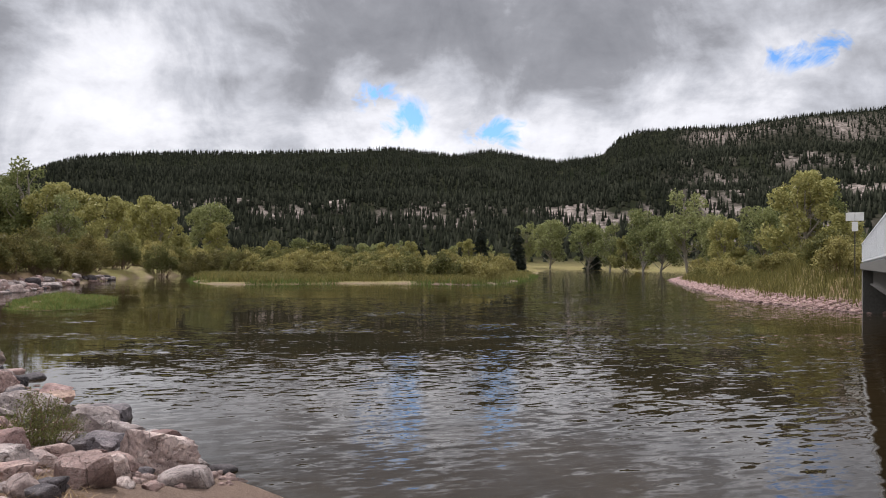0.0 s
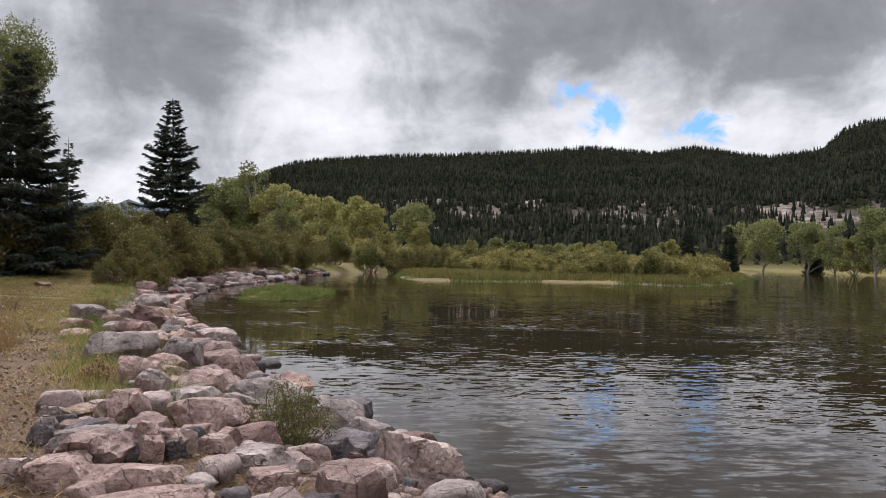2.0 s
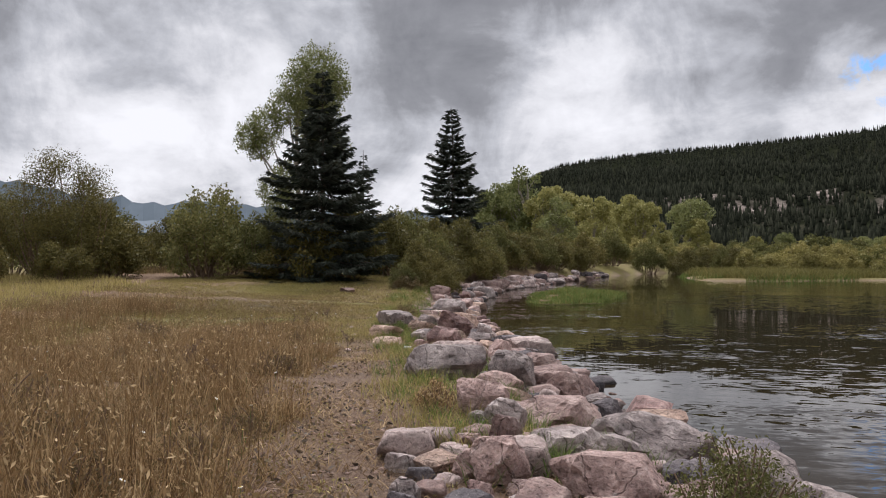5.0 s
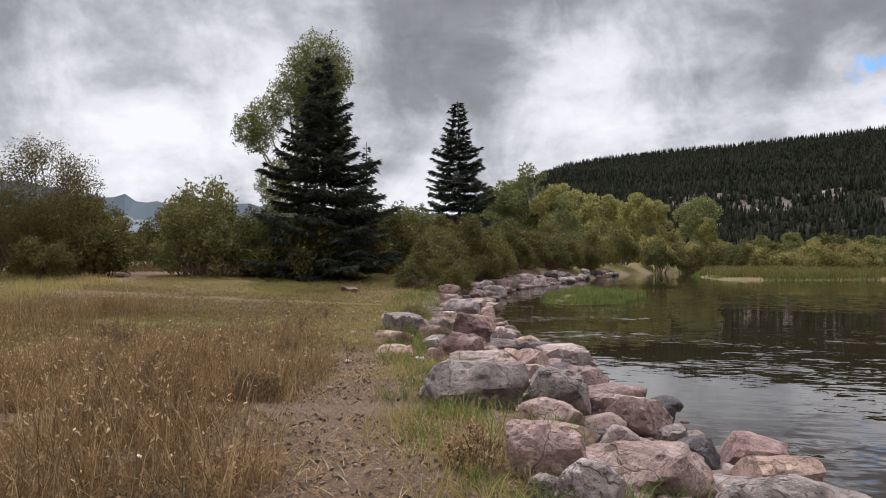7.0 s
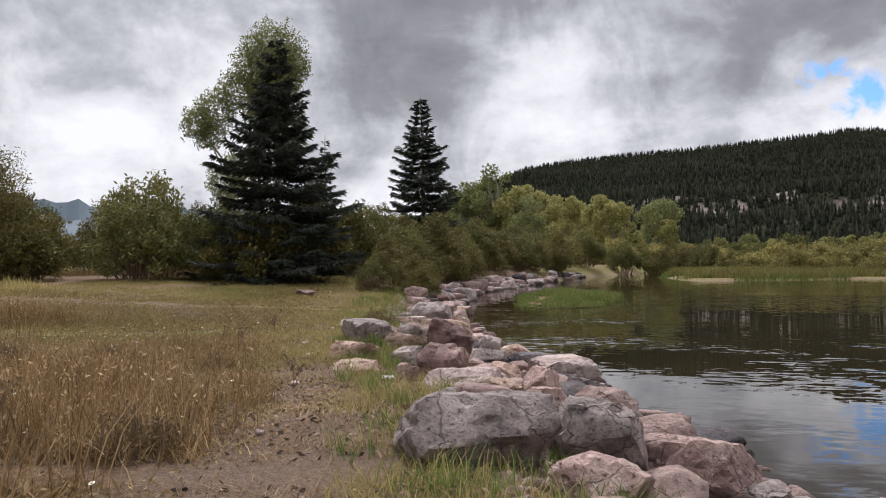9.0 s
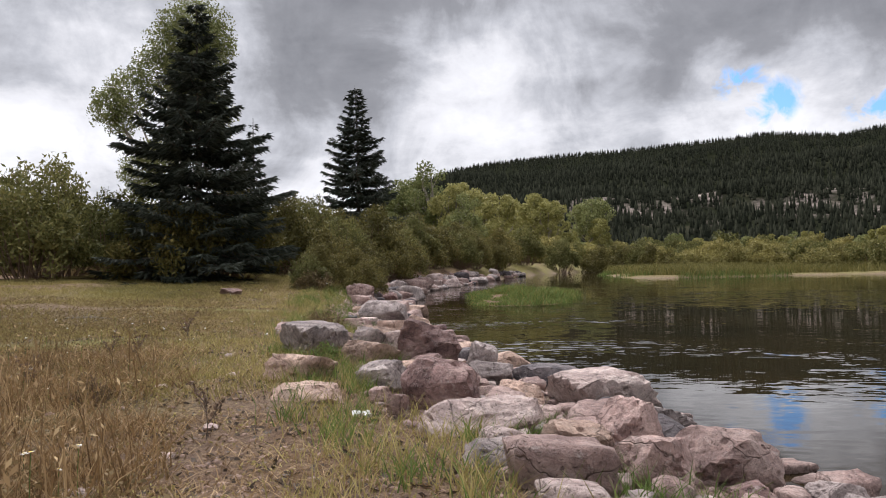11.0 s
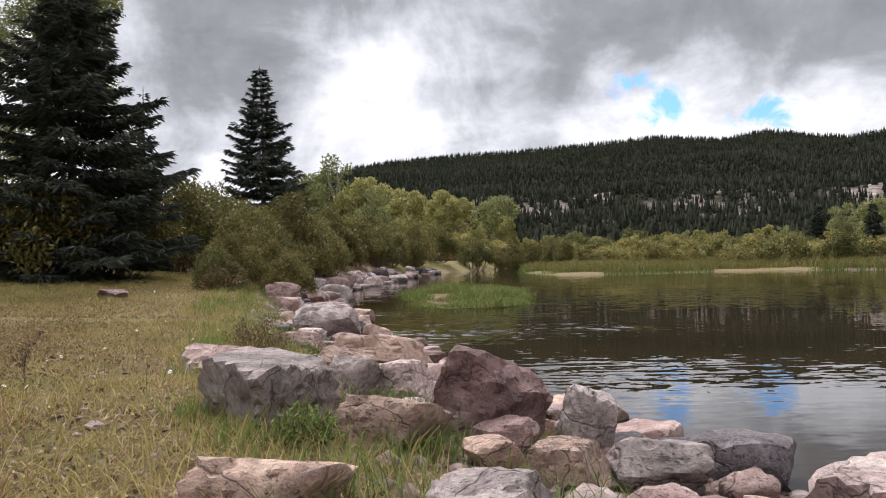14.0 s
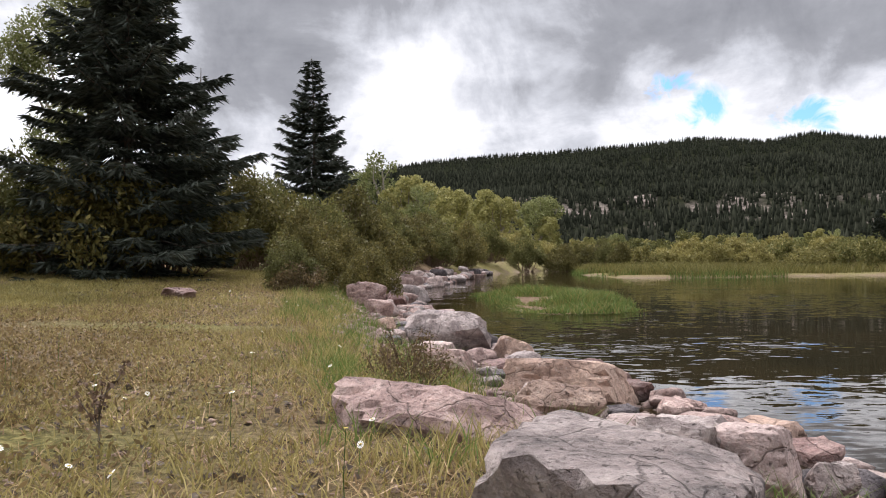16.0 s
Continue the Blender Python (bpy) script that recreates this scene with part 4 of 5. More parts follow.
def spruce(seed, tall, wide, mat, name="spruce_tree", whorls=34, twig=0.17, per=26, low=0.03, single=False, taper=0.84):
    """A spruce: whorls of drooping boughs, each feathered with short needled twigs."""
    r = np.random.default_rng(seed)
    limbs = [limb((0, 0, -0.2), (0, 0, tall), tall * 0.017, 0.01, 0.004, 12, r)]
    bases, dirs, lens = [], [], []
    for w in range(whorls):
        k = low + (1 - low) * (w / whorls) ** 1.06
        reach = wide * 0.5 * ((1 - k) ** taper + 0.008) * r.uniform(0.86, 1.1)
        n = 7 if k < 0.75 else 5
        start = r.uniform(0, 2 * np.pi)
        for b in range(n):
            a = start + 2 * np.pi * b / n + r.normal() * 0.22
            long = reach * r.uniform(0.6, 1.15)
            out = np.array([math.cos(a), math.sin(a), 0])
            rise = 0.35 * (k - 0.38)
            s = np.linspace(0, 1, 7)
            z = tall * k + long * (rise * s - 0.26 * s * (1 - k) + 0.2 * s ** 3) + r.normal() * tall / whorls * 0.33
            p = out[None] * (long * s)[:, None] + np.stack([0 * s, 0 * s, z], 1)
            limbs.append((p, np.linspace(0.011 * long + 0.008, 0.004, 7)))
            m = max(6, int(per * long / (wide * 0.5) * 1.5))
            q = r.uniform(0.12, 1.0, m)
            t = q * 6
            i = np.minimum(t.astype(int), 5)
            base = p[i] + (p[i + 1] - p[i]) * (t - i)[:, None]
            side = np.cross(out, [0, 0, 1]) * r.choice([-1, 1], m)[:, None]
            d = unit(out * r.uniform(0.4, 1.2, m)[:, None] + side * r.uniform(0.1, 1.25, m)[:, None] + np.array([0, 0, -1]) * r.uniform(-0.25, 0.85, m)[:, None])
            spread = (0.34 * long * (1.1 - q) + 0.05) * r.uniform(0.0, 1.0, m)
            base = base + side * spread[:, None] - np.array([0, 0, 1]) * (spread * r.uniform(0.0, 0.35, m))[:, None]
            bases.append(base)
            dirs.append(d)
            lens.append(twig * r.uniform(0.7, 1.6, m))
    foot = new(name)
    part("trunk", tubes("trunk", limbs, 5), BARK, foot)
    groups = list(zip(bases, dirs, lens)) if single else [(np.concatenate(bases), np.concatenate(dirs), np.concatenate(lens))]
    for base, d, ln in groups:
        part("bough" if single else "crown", needles(base, d, ln[:, None], r), mat, foot)
    return foot


def needles(base, d, ln, r):
    a = unit(np.cross(d, r.normal(size=d.shape)))
    b = np.cross(d, a)
    # each twig is a flat star of needles in two crossed planes
    fat = 0.105
    v = np.stack([base - d * ln * 0.15, base + d * ln * 0.35 + a * ln * fat, base + d * ln * 1.05, base + d * ln * 0.35 - a * ln * fat,
                  base + d * ln * 0.4 + b * ln * fat, base + d * ln * 0.4 - b * ln * fat], 1).reshape(-1, 3)
    k = np.arange(len(base))[:, None] * 6
    quads = np.concatenate([k + [0, 1, 2, 3], k + [0, 4, 2, 5]], 1).reshape(-1, 4)
    return mesh_of("bough", v, quads)


def stand(ob, x, y, turn=0.0, size=1.0, sink=0.0):
    ob.matrix_basis = pose(x, y, height_at(x, y) - sink, 0, 0, turn) @ Matrix.Diagonal((size, size, size, 1))
    return ob


def repeat(ob, x, y, turn, size, sink=0.0):
    return copy_thing(ob, pose(x, y, height_at(x, y) - sink, 0, 0, turn) @ Matrix.Diagonal((size / ob.scale[0],) * 3 + (1,)))


# the tall spruce at the meadow's end, its small neighbour, and the lone one behind
tagged(stand(spruce(1, 9.0, 7.4, LEAF["spruce"], whorls=28, twig=0.2, per=300, single=True, taper=0.98), -28.9, 20.8, 20), "tall dense blue-green spruce at the edge of the meadow", "tree")
tagged(stand(spruce(2, 6.3, 2.6, LEAF["spruce"], whorls=17, twig=0.15, per=80), -32.5, 26.3, 0), "small slender spruce beside the tall spruce", "tree")
tagged(stand(spruce(3, 13.6, 9.6, LEAF["spruce"], whorls=32, twig=0.28, per=200, single=True), -46.4, 48.5, 70), "lone symmetrical blue-green spruce above the willows", "tree")
young = spruce(4, 9, 4.2, LEAF["spruce"], whorls=22, twig=0.55, per=40)
tagged(stand(young, -14.5, 148.5), "dark spruce on the low spit", "tree", "far spruces")
for x, y, s in ((-6.9, 139, 0.95), (12.8, 260.9, 1.5), (-71, 237.1, 1.0), (-45.5, 257.9, 0.9), (40.9, 194.6, 0.9), (-28.7, 228.8, 0.7)):
    repeat(young, x, y, x * 9, s)

# the leaning cottonwood behind the tall spruce
crown = [(0.2, 0.2, 11.4, 1.5), (-0.6, 0, 10.5, 1.6), (0.5, 0.3, 9.9, 1.5), (0.0, 0.2, 8.6, 1.4), (-1.5, -0.6, 9.4, 1.2), (-2.6, -1.3, 8.4, 1.15), (-3.4, -1.8, 7.8, 1.0), (-3.0, -1.5, 7.1, 0.8),
         (-1.2, -0.8, 5.4, 1.0), (-2.0, -1.2, 4.6, 1.0), (0.6, 0.5, 7.2, 1.3), (-1.4, -0.9, 3.6, 1.1), (1.0, 0.6, 10.6, 1.2)]
tagged(stand(cottonwood(8, 12.4, 6, 46000, 0.055, LEAF["cottonwood"], crown), -39.2, 28.2, 0, 1.03), "leaning narrow cottonwood with grey-green leaves behind the spruce", "tree")

broad = cottonwood(9, 14, 11, 8000, 0.2, LEAF["cottonwood"])
tagged(stand(broad, -79.8, 97.6, 0, 1.0), "broad green cottonwood in the valley grove", "tree", "valley cottonwoods")
airy = cottonwood(10, 15, 10, 5200, 0.2, LEAF["cottonwood"])
tagged(stand(airy, -74.4, 96.6, 0, 1.02), "tall thin-leaved green cottonwood in the grove", "tree", "valley cottonwoods")
golden = cottonwood(11, 12, 10, 8000, 0.2, LEAF["yellowing"])
tagged(stand(golden, -73.1, 115.1, 0, 0.98), "round cottonwood turning yellow in the grove", "tree", "yellowing cottonwoods")
for x, y, turn, s, kind in ((-68.7, 95.9, 40, 1.0, golden), (-68.7, 103.3, 120, 0.92, golden), (-64.1, 90.6, 200, 0.66, airy), (-85.7, 102.6, 80, 0.9, airy), (-75.9, 132.8, 70, 1.12, golden), (-71, 128.9, 10, 0.95, golden),
                            (-82.1, 138.7, 150, 1.05, golden), (-82.9, 173.4, 30, 1.15, broad), (-77.8, 167.5, 90, 0.85, golden), (-1.8, 263.7, 5, 1.3, broad), (10, 250.6, 65, 1.3, broad), (16.4, 238.2, 20, 1.1, airy),
                            (23.6, 211.8, 140, 1.4, broad), (26.9, 203.2, 15, 1.1, broad), (31, 185.6, 220, 1.35, airy), (35.4, 166, 310, 0.98, golden), (40.6, 159.5, 70, 1.02, broad), (45, 165, 20, 1.0, airy),
                            (35.6, 176, 170, 1.0, broad), (28.1, 89.2, 0, 1.0, golden), (29.8, 92.9, 200, 0.82, broad), (29.3, 81.4, 100, 0.5, golden), (49.8, 139.6, 40, 0.65, broad), (45.8, 155.1, 90, 0.9, golden),
                            (39.8, 132.5, 130, 0.6, golden), (-10.9, 275, 50, 1.1, airy), (20, 224.5, 210, 1.0, golden)):
    repeat(kind, x, y, turn, s)
r = np.random.default_rng(21)
for _ in range(46):
    a, d = r.uniform(-28, 30), r.uniform(285, 370)
    x, y = -2 - d * math.sin(radians(a)), d * math.cos(radians(a))
    repeat([broad, golden, golden, airy][r.integers(4)], x, y, r.uniform(0, 360), r.uniform(0.6, 0.9))

# willows: near ones leafy and fine, far ones coarser
NEAR_WILLOWS = [willow(31, 3.2, 3.6, 11000, 0.07, LEAF["olive"], 34), willow(32, 3.4, 3.4, 11000, 0.07, LEAF["willow"], 34), willow(33, 2.8, 3.6, 9500, 0.07, LEAF["olive"], 30, 0.15)]
FAR_WILLOWS = [willow(41, 3.0, 3.9, 3600, 0.13, LEAF["willow"], 20), willow(42, 3.0, 3.8, 3600, 0.13, LEAF["spit"], 20), willow(43, 2.7, 4.2, 3600, 0.13, LEAF["spit"], 20)]
BIG = tagged(stand(willow(34, 5.4, 4.8, 44000, 0.042, LEAF["olive"], 50), -34.8, 12.3), "tall dense olive willow clump at the meadow's edge", "bush", "willow thicket")
for x, y, s in ((-37.0, 9.2, 0.9), (-39.5, 5.0, 0.9), (-36.6, 14.6, 0.62)):
    repeat(BIG, x, y, x * 23 % 360, s)
for ob, (x, y), words in zip(NEAR_WILLOWS + FAR_WILLOWS, ((-31.3, 26.8), (-33.2, 29.8), (-34.0, 36.6), (-36, 92), (-25, 84), (-15, 84)),
                             ("olive-brown willow bush on the bank", "green willow bush on the bank", "sparse olive willow bush on the bank", "grey-green willow bush on the low spit",
                              "olive willow bush on the low spit", "yellow-green willow bush on the low spit")):
    tagged(stand(ob, x, y), words, "bush", "willow thicket")
for x, y, which, s in ((-26.3, 24.2, 0, 0.58), (-28.4, 26.8, 1, 0.72), (-30.6, 33.4, 2, 0.8), (-24.3, 21.7, 0, 0.42), (-34.0, 18.9, 1, 1.25), (-32.2, 17.2, 1, 1.05), (-31.0, 19.5, 1, 0.9), (-23.8, 20.6, 1, 0.32), (-29.6, 22.5, 0, 1.1), (-30.8, 31.6, 0, 1.0), (-33.5, 30.2, 2, 1.2), (-33.9, 35.1, 0, 1.0),
                       (-36.1, 37.8, 2, 1.15), (-34.9, 40, 1, 0.95), (-37, 43.9, 0, 1.1), (-39.4, 46.8, 2, 1.1), (-39.1, 51.2, 0, 1.05), (-42, 56.1, 1, 1.1), (-43.1, 63, 0, 1.15), (-45.8, 68.9, 2, 1.2),
                       (-47.7, 76.7, 1, 1.2), (-43.9, 86.7, 0, 1.1), (-41.2, 89.7, 2, 1.2), (-47.2, 84.6, 1, 1.2), (-38.7, 86.7, 1, 1.0), (-36.1, 83.3, 0, 0.9), (-46.1, 92.6, 0, 1.3), (-36.7, 33.3, 1, 1.2), (-40.4, 39.6, 0, 1.2), (-29.0, 20.0, 2, 1.0), (-22.9, 21.9, 0, 0.36), (-24.9, 24.0, 0, 0.45),
                       (-34.2, 13.6, 2, 0.9), (-35.1, 14.4, 0, 1.0), (-37.5, 15.2, 1, 1.0), (-43.8, 21.4, 0, 1.0), (-46.8, 19.9, 1, 1.0), (-45.8, 24.4, 1, 1.05), (-41.9, 26.2, 0, 1.0),
                       (-40, 12, 1, 1.1), (-31.3, 8.4, 0, 0.6), (-33.4, 5.6, 2, 0.7), (-35.6, 2.6, 0, 0.75), (-38, -0.5, 1, 0.9), (-31.8, 11.4, 2, 0.6), (-26.6, 26.4, 0, 0.5), (-29.5, 31.0, 0, 0.7), (-31.2, 34.2, 1, 0.75), (-33.3, 36.5, 0, 0.8), (-34.9, 40.8, 2, 0.85), (-36.7, 44.9, 0, 0.85), (-37.8, 49.3, 1, 0.85), (-40.1, 54.6, 0, 0.9), (-41.5, 60, 2, 0.95)):
    repeat(NEAR_WILLOWS[which], x, y, x * 31 % 360, s)
r = np.random.default_rng(22)
placed = []


def thicket(count, area, apart, sizes):
    done, tries = 0, 0
    while done < count and tries < count * 30:
        tries += 1
        x, y = area()
        if in_river(np.array([x]), np.array([y]))[0] or any(math.hypot(x - a, y - b) < apart for a, b in placed):
            continue
        edge = min(edge_distance(np.array([x]), np.array([y]), line)[0] for line in (NEAR_SHORE, SPIT_SHORE, FAR_SHORE))
        if edge < 3:
            continue
        placed.append((x, y))
        repeat(FAR_WILLOWS[r.integers(3)], x, y, r.uniform(0, 360), r.uniform(*sizes))
        done += 1


thicket(72, lambda: (r.uniform(-46, -4), r.uniform(72, 108)), 2.4, (0.8, 1.1))
thicket(56, lambda: (r.uniform(-82, -6), r.uniform(105, 175)), 3.8, (1.0, 1.5))
thicket(34, lambda: (r.uniform(-78, -44), r.uniform(40, 105)), 3.4, (1.0, 1.4))
thicket(26, lambda: (r.uniform(-120, -8), r.uniform(170, 290)), 8, (1.6, 2.2))
thicket(54, lambda: (r.uniform(13, 30), r.uniform(36, 110)), 1.9, (0.5, 0.9))
thicket(26, lambda: (r.uniform(22, 85), r.uniform(80, 260)), 5, (1.0, 1.6))
thicket(16, lambda: (r.uniform(-120, -45), r.uniform(-10, 60)), 7, (1.0, 1.4))


# ---- the wooded hillside ----
def hillside_trees():
    """Conifers past counting: small two-tiered cones, joined."""
    q = np.random.default_rng(51)
    n = 62000
    a, d = q.uniform(-62, 47, n), np.sqrt(q.uniform(400 ** 2, 1290 ** 2, n))
    x, y = -2 - d * np.sin(np.radians(a)), d * np.cos(np.radians(a))
    keep = (q.uniform(size=n) > talus_here(x, y) * 0.72) & (q.uniform(size=n) < 0.55 + 0.45 * smooth(420, 700, d))
    x, y, a, d = x[keep], y[keep], a[keep], d[keep]
    rim = q.uniform(-62, 40, 900)
    x = np.append(x, -2 - 1248 * np.sin(np.radians(rim)))
    y = np.append(y, 1248 * np.cos(np.radians(rim)))
    z, n = ground_height(x, y) - 0.5, len(x)
    tall = q.uniform(4, 13, n) * (1 - 0.35 * smooth(1000, 1240, np.hypot(x, y)))
    wide = tall * q.uniform(0.13, 0.2, n)
    sides = 5
    ring = np.linspace(0, 2 * np.pi, sides, endpoint=False)
    turn = q.uniform(0, 6, n)
    cs, sn = np.cos(ring[None] + turn[:, None]), np.sin(ring[None] + turn[:, None])
    parts = []
    for low, high, w in ((0.05, 0.65, 1.0), (0.42, 1.0, 0.62)):
        parts.append(np.concatenate([np.stack([x[:, None] + cs * (wide * w)[:, None], y[:, None] + sn * (wide * w)[:, None], np.repeat((z + tall * low)[:, None], sides, 1)], -1),
                                     np.stack([x, y, z + tall * high], -1)[:, None]], 1))
    v = np.concatenate(parts, 1)
    tri = np.array([[j, (j + 1) % sides, sides] for j in range(sides)])
    tri = np.concatenate([tri, tri + sides + 1])
    f = tri[None] + (np.arange(n) * 2 * (sides + 1))[:, None, None]
    ob = part("hillside_conifers", mesh_of("hillside_conifers", v.reshape(-1, 3), f.reshape(-1, 3)), LEAF["shaded_far_spruce"])
    tagged(ob, "dark conifer forest covering the valley hillside, cloud shade in its colour", "forest", kind="stuff")


hillside_trees()


# ---- grass ----
def sow(name, xy, tall, wide, mat, label, lean=0.35, seed=60, lift=0.0):
    q = np.random.default_rng(seed)
    wide = np.full(len(xy), wide) if np.isscalar(wide) else wide
    ob = part(name, blade_mesh(name, on_ground(xy, lift), tall, wide, lean, q), LEAF[mat])
    tagged(ob, label, "grass", kind="stuff")


def tufted(q, centres, per, spread):
    return (centres[:, None] + q.normal(size=(len(centres), per, 2)) * spread).reshape(-1, 2)


q = np.random.default_rng(61)


def meadow(n, lo, hi, start, end):
    side = along(NEAR_SHORE, n, lo, hi, q, start, end)
    return side, edge_distance(side[:, 0], side[:, 1], NEAR_SHORE)


side, near = meadow(20000, 3.3, 15, 0.4, 0.575)
side = side[q.uniform(size=len(side)) < (0.22 + 0.78 * smooth(-0.35, 0.45, swell(side[:, 0], side[:, 1], 1.1, 2))) * np.maximum(smooth(-17, -11, side[:, 0]), smooth(-24, -20, side[:, 0]) * smooth(6.8, 9, near)) * smooth(3.2, 4.6, near + 0.7 * swell(side[:, 0], side[:, 1], 0.6, 9)) * smooth(0.5, 1.6, np.hypot(side[:, 0] + 2, side[:, 1] + 0.6))]
xy = tufted(q, side, 12, 0.065)
tall = q.uniform(0.12, 0.6, len(xy)) ** 1.1 * (1 + 0.55 * smooth(-9, -5, xy[:, 0]) * smooth(5.5, 7.5, edge_distance(xy[:, 0], xy[:, 1], NEAR_SHORE)))
sow("tall_dry_grass", xy, tall, 0.0036, "dry", "tall golden-brown dry meadow grass", 0.45)
pick = q.uniform(size=len(xy)) < 0.22
heads = on_ground(xy[pick])
heads[:, 2] += tall[pick] * 0.95
heads = np.repeat(heads, 3, 0) + q.normal(size=(3 * len(heads), 3)) * [0.03, 0.03, 0.025]
ob = part("seed_heads", leaf_mesh("seed_heads", heads, 0.016, 0.35, np.array([0, 0, 1.0]), q), LEAF["dry"])
tagged(ob, "brown seed heads of the dry meadow grass", "grass", kind="stuff")
side, near = meadow(20000, 3.2, 12, 0.4, 0.54)
side = side[q.uniform(size=len(side)) < 0.15 + 0.85 * smooth(3.2, 4.2, near)]
at = on_ground(tufted(q, side, 11, 0.07))
at[:, 2] += q.uniform(0.0, 0.22, len(at)) ** 1.3
ob = part("weedy_undergrowth", leaf_mesh("weedy_undergrowth", at, 0.016, 0.42, None, q), LEAF["weed"])
tagged(ob, "low olive and brown weeds under the dry grass", "weeds", kind="stuff")
side, near = meadow(17000, 1.6, 12, 0.485, 0.61)
side = side[(side[:, 0] < -10) & (q.uniform(size=len(side)) < smooth(-10, -15, side[:, 0]) * (0.4 + 0.6 * smooth(-0.5, 0.3, swell(side[:, 0], side[:, 1], 2.1, 4))))]
xy = tufted(q, side, 11, 0.08)
sow("meadow_grass", xy, q.uniform(0.02, 0.1, len(xy)), 0.004, "lawn", "short yellow-green meadow grass", 0.9)
xy = tufted(q, np.stack([q.uniform(-37, -19, 5200), q.uniform(-6, 13, 5200)], 1), 9, 0.13)
xy = xy[edge_distance(xy[:, 0], xy[:, 1], NEAR_SHORE) > 11]
sow("far_meadow_grass", xy, q.uniform(0.08, 0.3, len(xy)), 0.008, "lawn", "yellowing grass at the far side of the meadow", 0.6)
side, near = meadow(17000, 1.7, 5.5, 0.4, 0.575)
xy = tufted(q, side, 5, 0.1)
sow("straw", xy, q.uniform(0.015, 0.06, len(xy)), 0.003, "dry", "trodden straw on the path", 2.6)
side, near = meadow(14000, 1.8, 6, 0.4, 0.575)
at = on_ground(side, 0.008)
ob = part("dead_leaves", leaf_mesh("dead_leaves", at, 0.022, 0.5, np.array([1.5, 1.0, 0.0]), q), BARK)
tagged(ob, "brown dead leaves and bark chips on the path", "leaf litter", kind="stuff")
side, near = meadow(15000, 3.3, 7.5, 0.4, 0.5)
side = side[q.uniform(size=len(side)) < smooth(3.2, 4.3, near + 0.7 * swell(side[:, 0], side[:, 1], 0.6, 9)) * (0.35 + 0.65 * smooth(-0.4, 0.3, swell(side[:, 0], side[:, 1], 0.7, 6))) * smooth(0.5, 1.4, np.hypot(side[:, 0] + 2, side[:, 1] + 0.6))]
xy = tufted(q, side, 9, 0.05)
sow("matted_grass", xy, q.uniform(0.04, 0.2, len(xy)), 0.004, "dry", "matted brown and olive grass under the tall stems", 1.3, 62)
side, near = meadow(500, 2.0, 3.8, 0.42, 0.56)
at = on_ground(tufted(q, side, 12, 0.06))
at[:, 2] += q.uniform(0.0, 0.05, len(at))
ob = part("path_weeds", leaf_mesh("path_weeds", at, 0.012, 0.4, None, q), LEAF["lawn"])
tagged(ob, "sparse low weeds on the trodden path", "weeds", kind="stuff")
side, near = meadow(330, 0.9, 2.6, 0.435, 0.575)
xy = tufted(q, side, 40, 0.085)
sow("bank_grass", xy, q.uniform(0.06, 0.21, len(xy)), 0.0036, "green", "green grass tufts between the boulders", 0.9)
side, near = meadow(300, 1.6, 2.7, 0.44, 0.575)
xy = tufted(q, side, 26, 0.1)
sow("bank_straw", xy, q.uniform(0.05, 0.2, len(xy)), 0.0034, "lawn", "yellowing grass along the boulders", 0.8)
side = along(NEAR_SHORE, 2600, 11, 22, q, 0.60, 0.72)
xy = tufted(q, side[side[:, 0] < -21], 9, 0.12)
sow("shaded_grass", xy, q.uniform(0.15, 0.45, len(xy)), 0.007, "weed", "long olive grass under the spruce and bushes", 0.4)
side = along(SPIT_SHORE, 7000, 0.3, 14, q, 0.03, 0.5)
side = side[swell(side[:, 0], side[:, 1], 5, 1) * (edge_distance(side[:, 0], side[:, 1], SPIT_SHORE) < 2.5) < 0.15]
xy = tufted(q, side, 7, 0.25)
sow("marsh_grass", xy, q.uniform(0.25, 0.95, len(xy)), 0.022, "reed", "yellow-green marsh grass on the low spit", 0.7)
side = along(SPIT_SHORE, 1700, -0.4, 2.5, q, 0.05, 0.5)
side = side[swell(side[:, 0], side[:, 1], 5, 1) < 0.15]
xy = tufted(q, side, 6, 0.25)
sow("waterside_grass", xy, q.uniform(0.15, 0.5, len(xy)), 0.02, "green", "bright green grass at the water's edge of the spit", 0.4)
side = along(FAR_SHORE, 7500, 1.6, 15, q, 0.3, 0.84)
xy = tufted(q, side, 8, 0.3)
sow("opposite_bank_grass", xy, q.uniform(0.4, 0.9, len(xy)), 0.022, "reed", "golden-green grass on the opposite bank", 0.35)


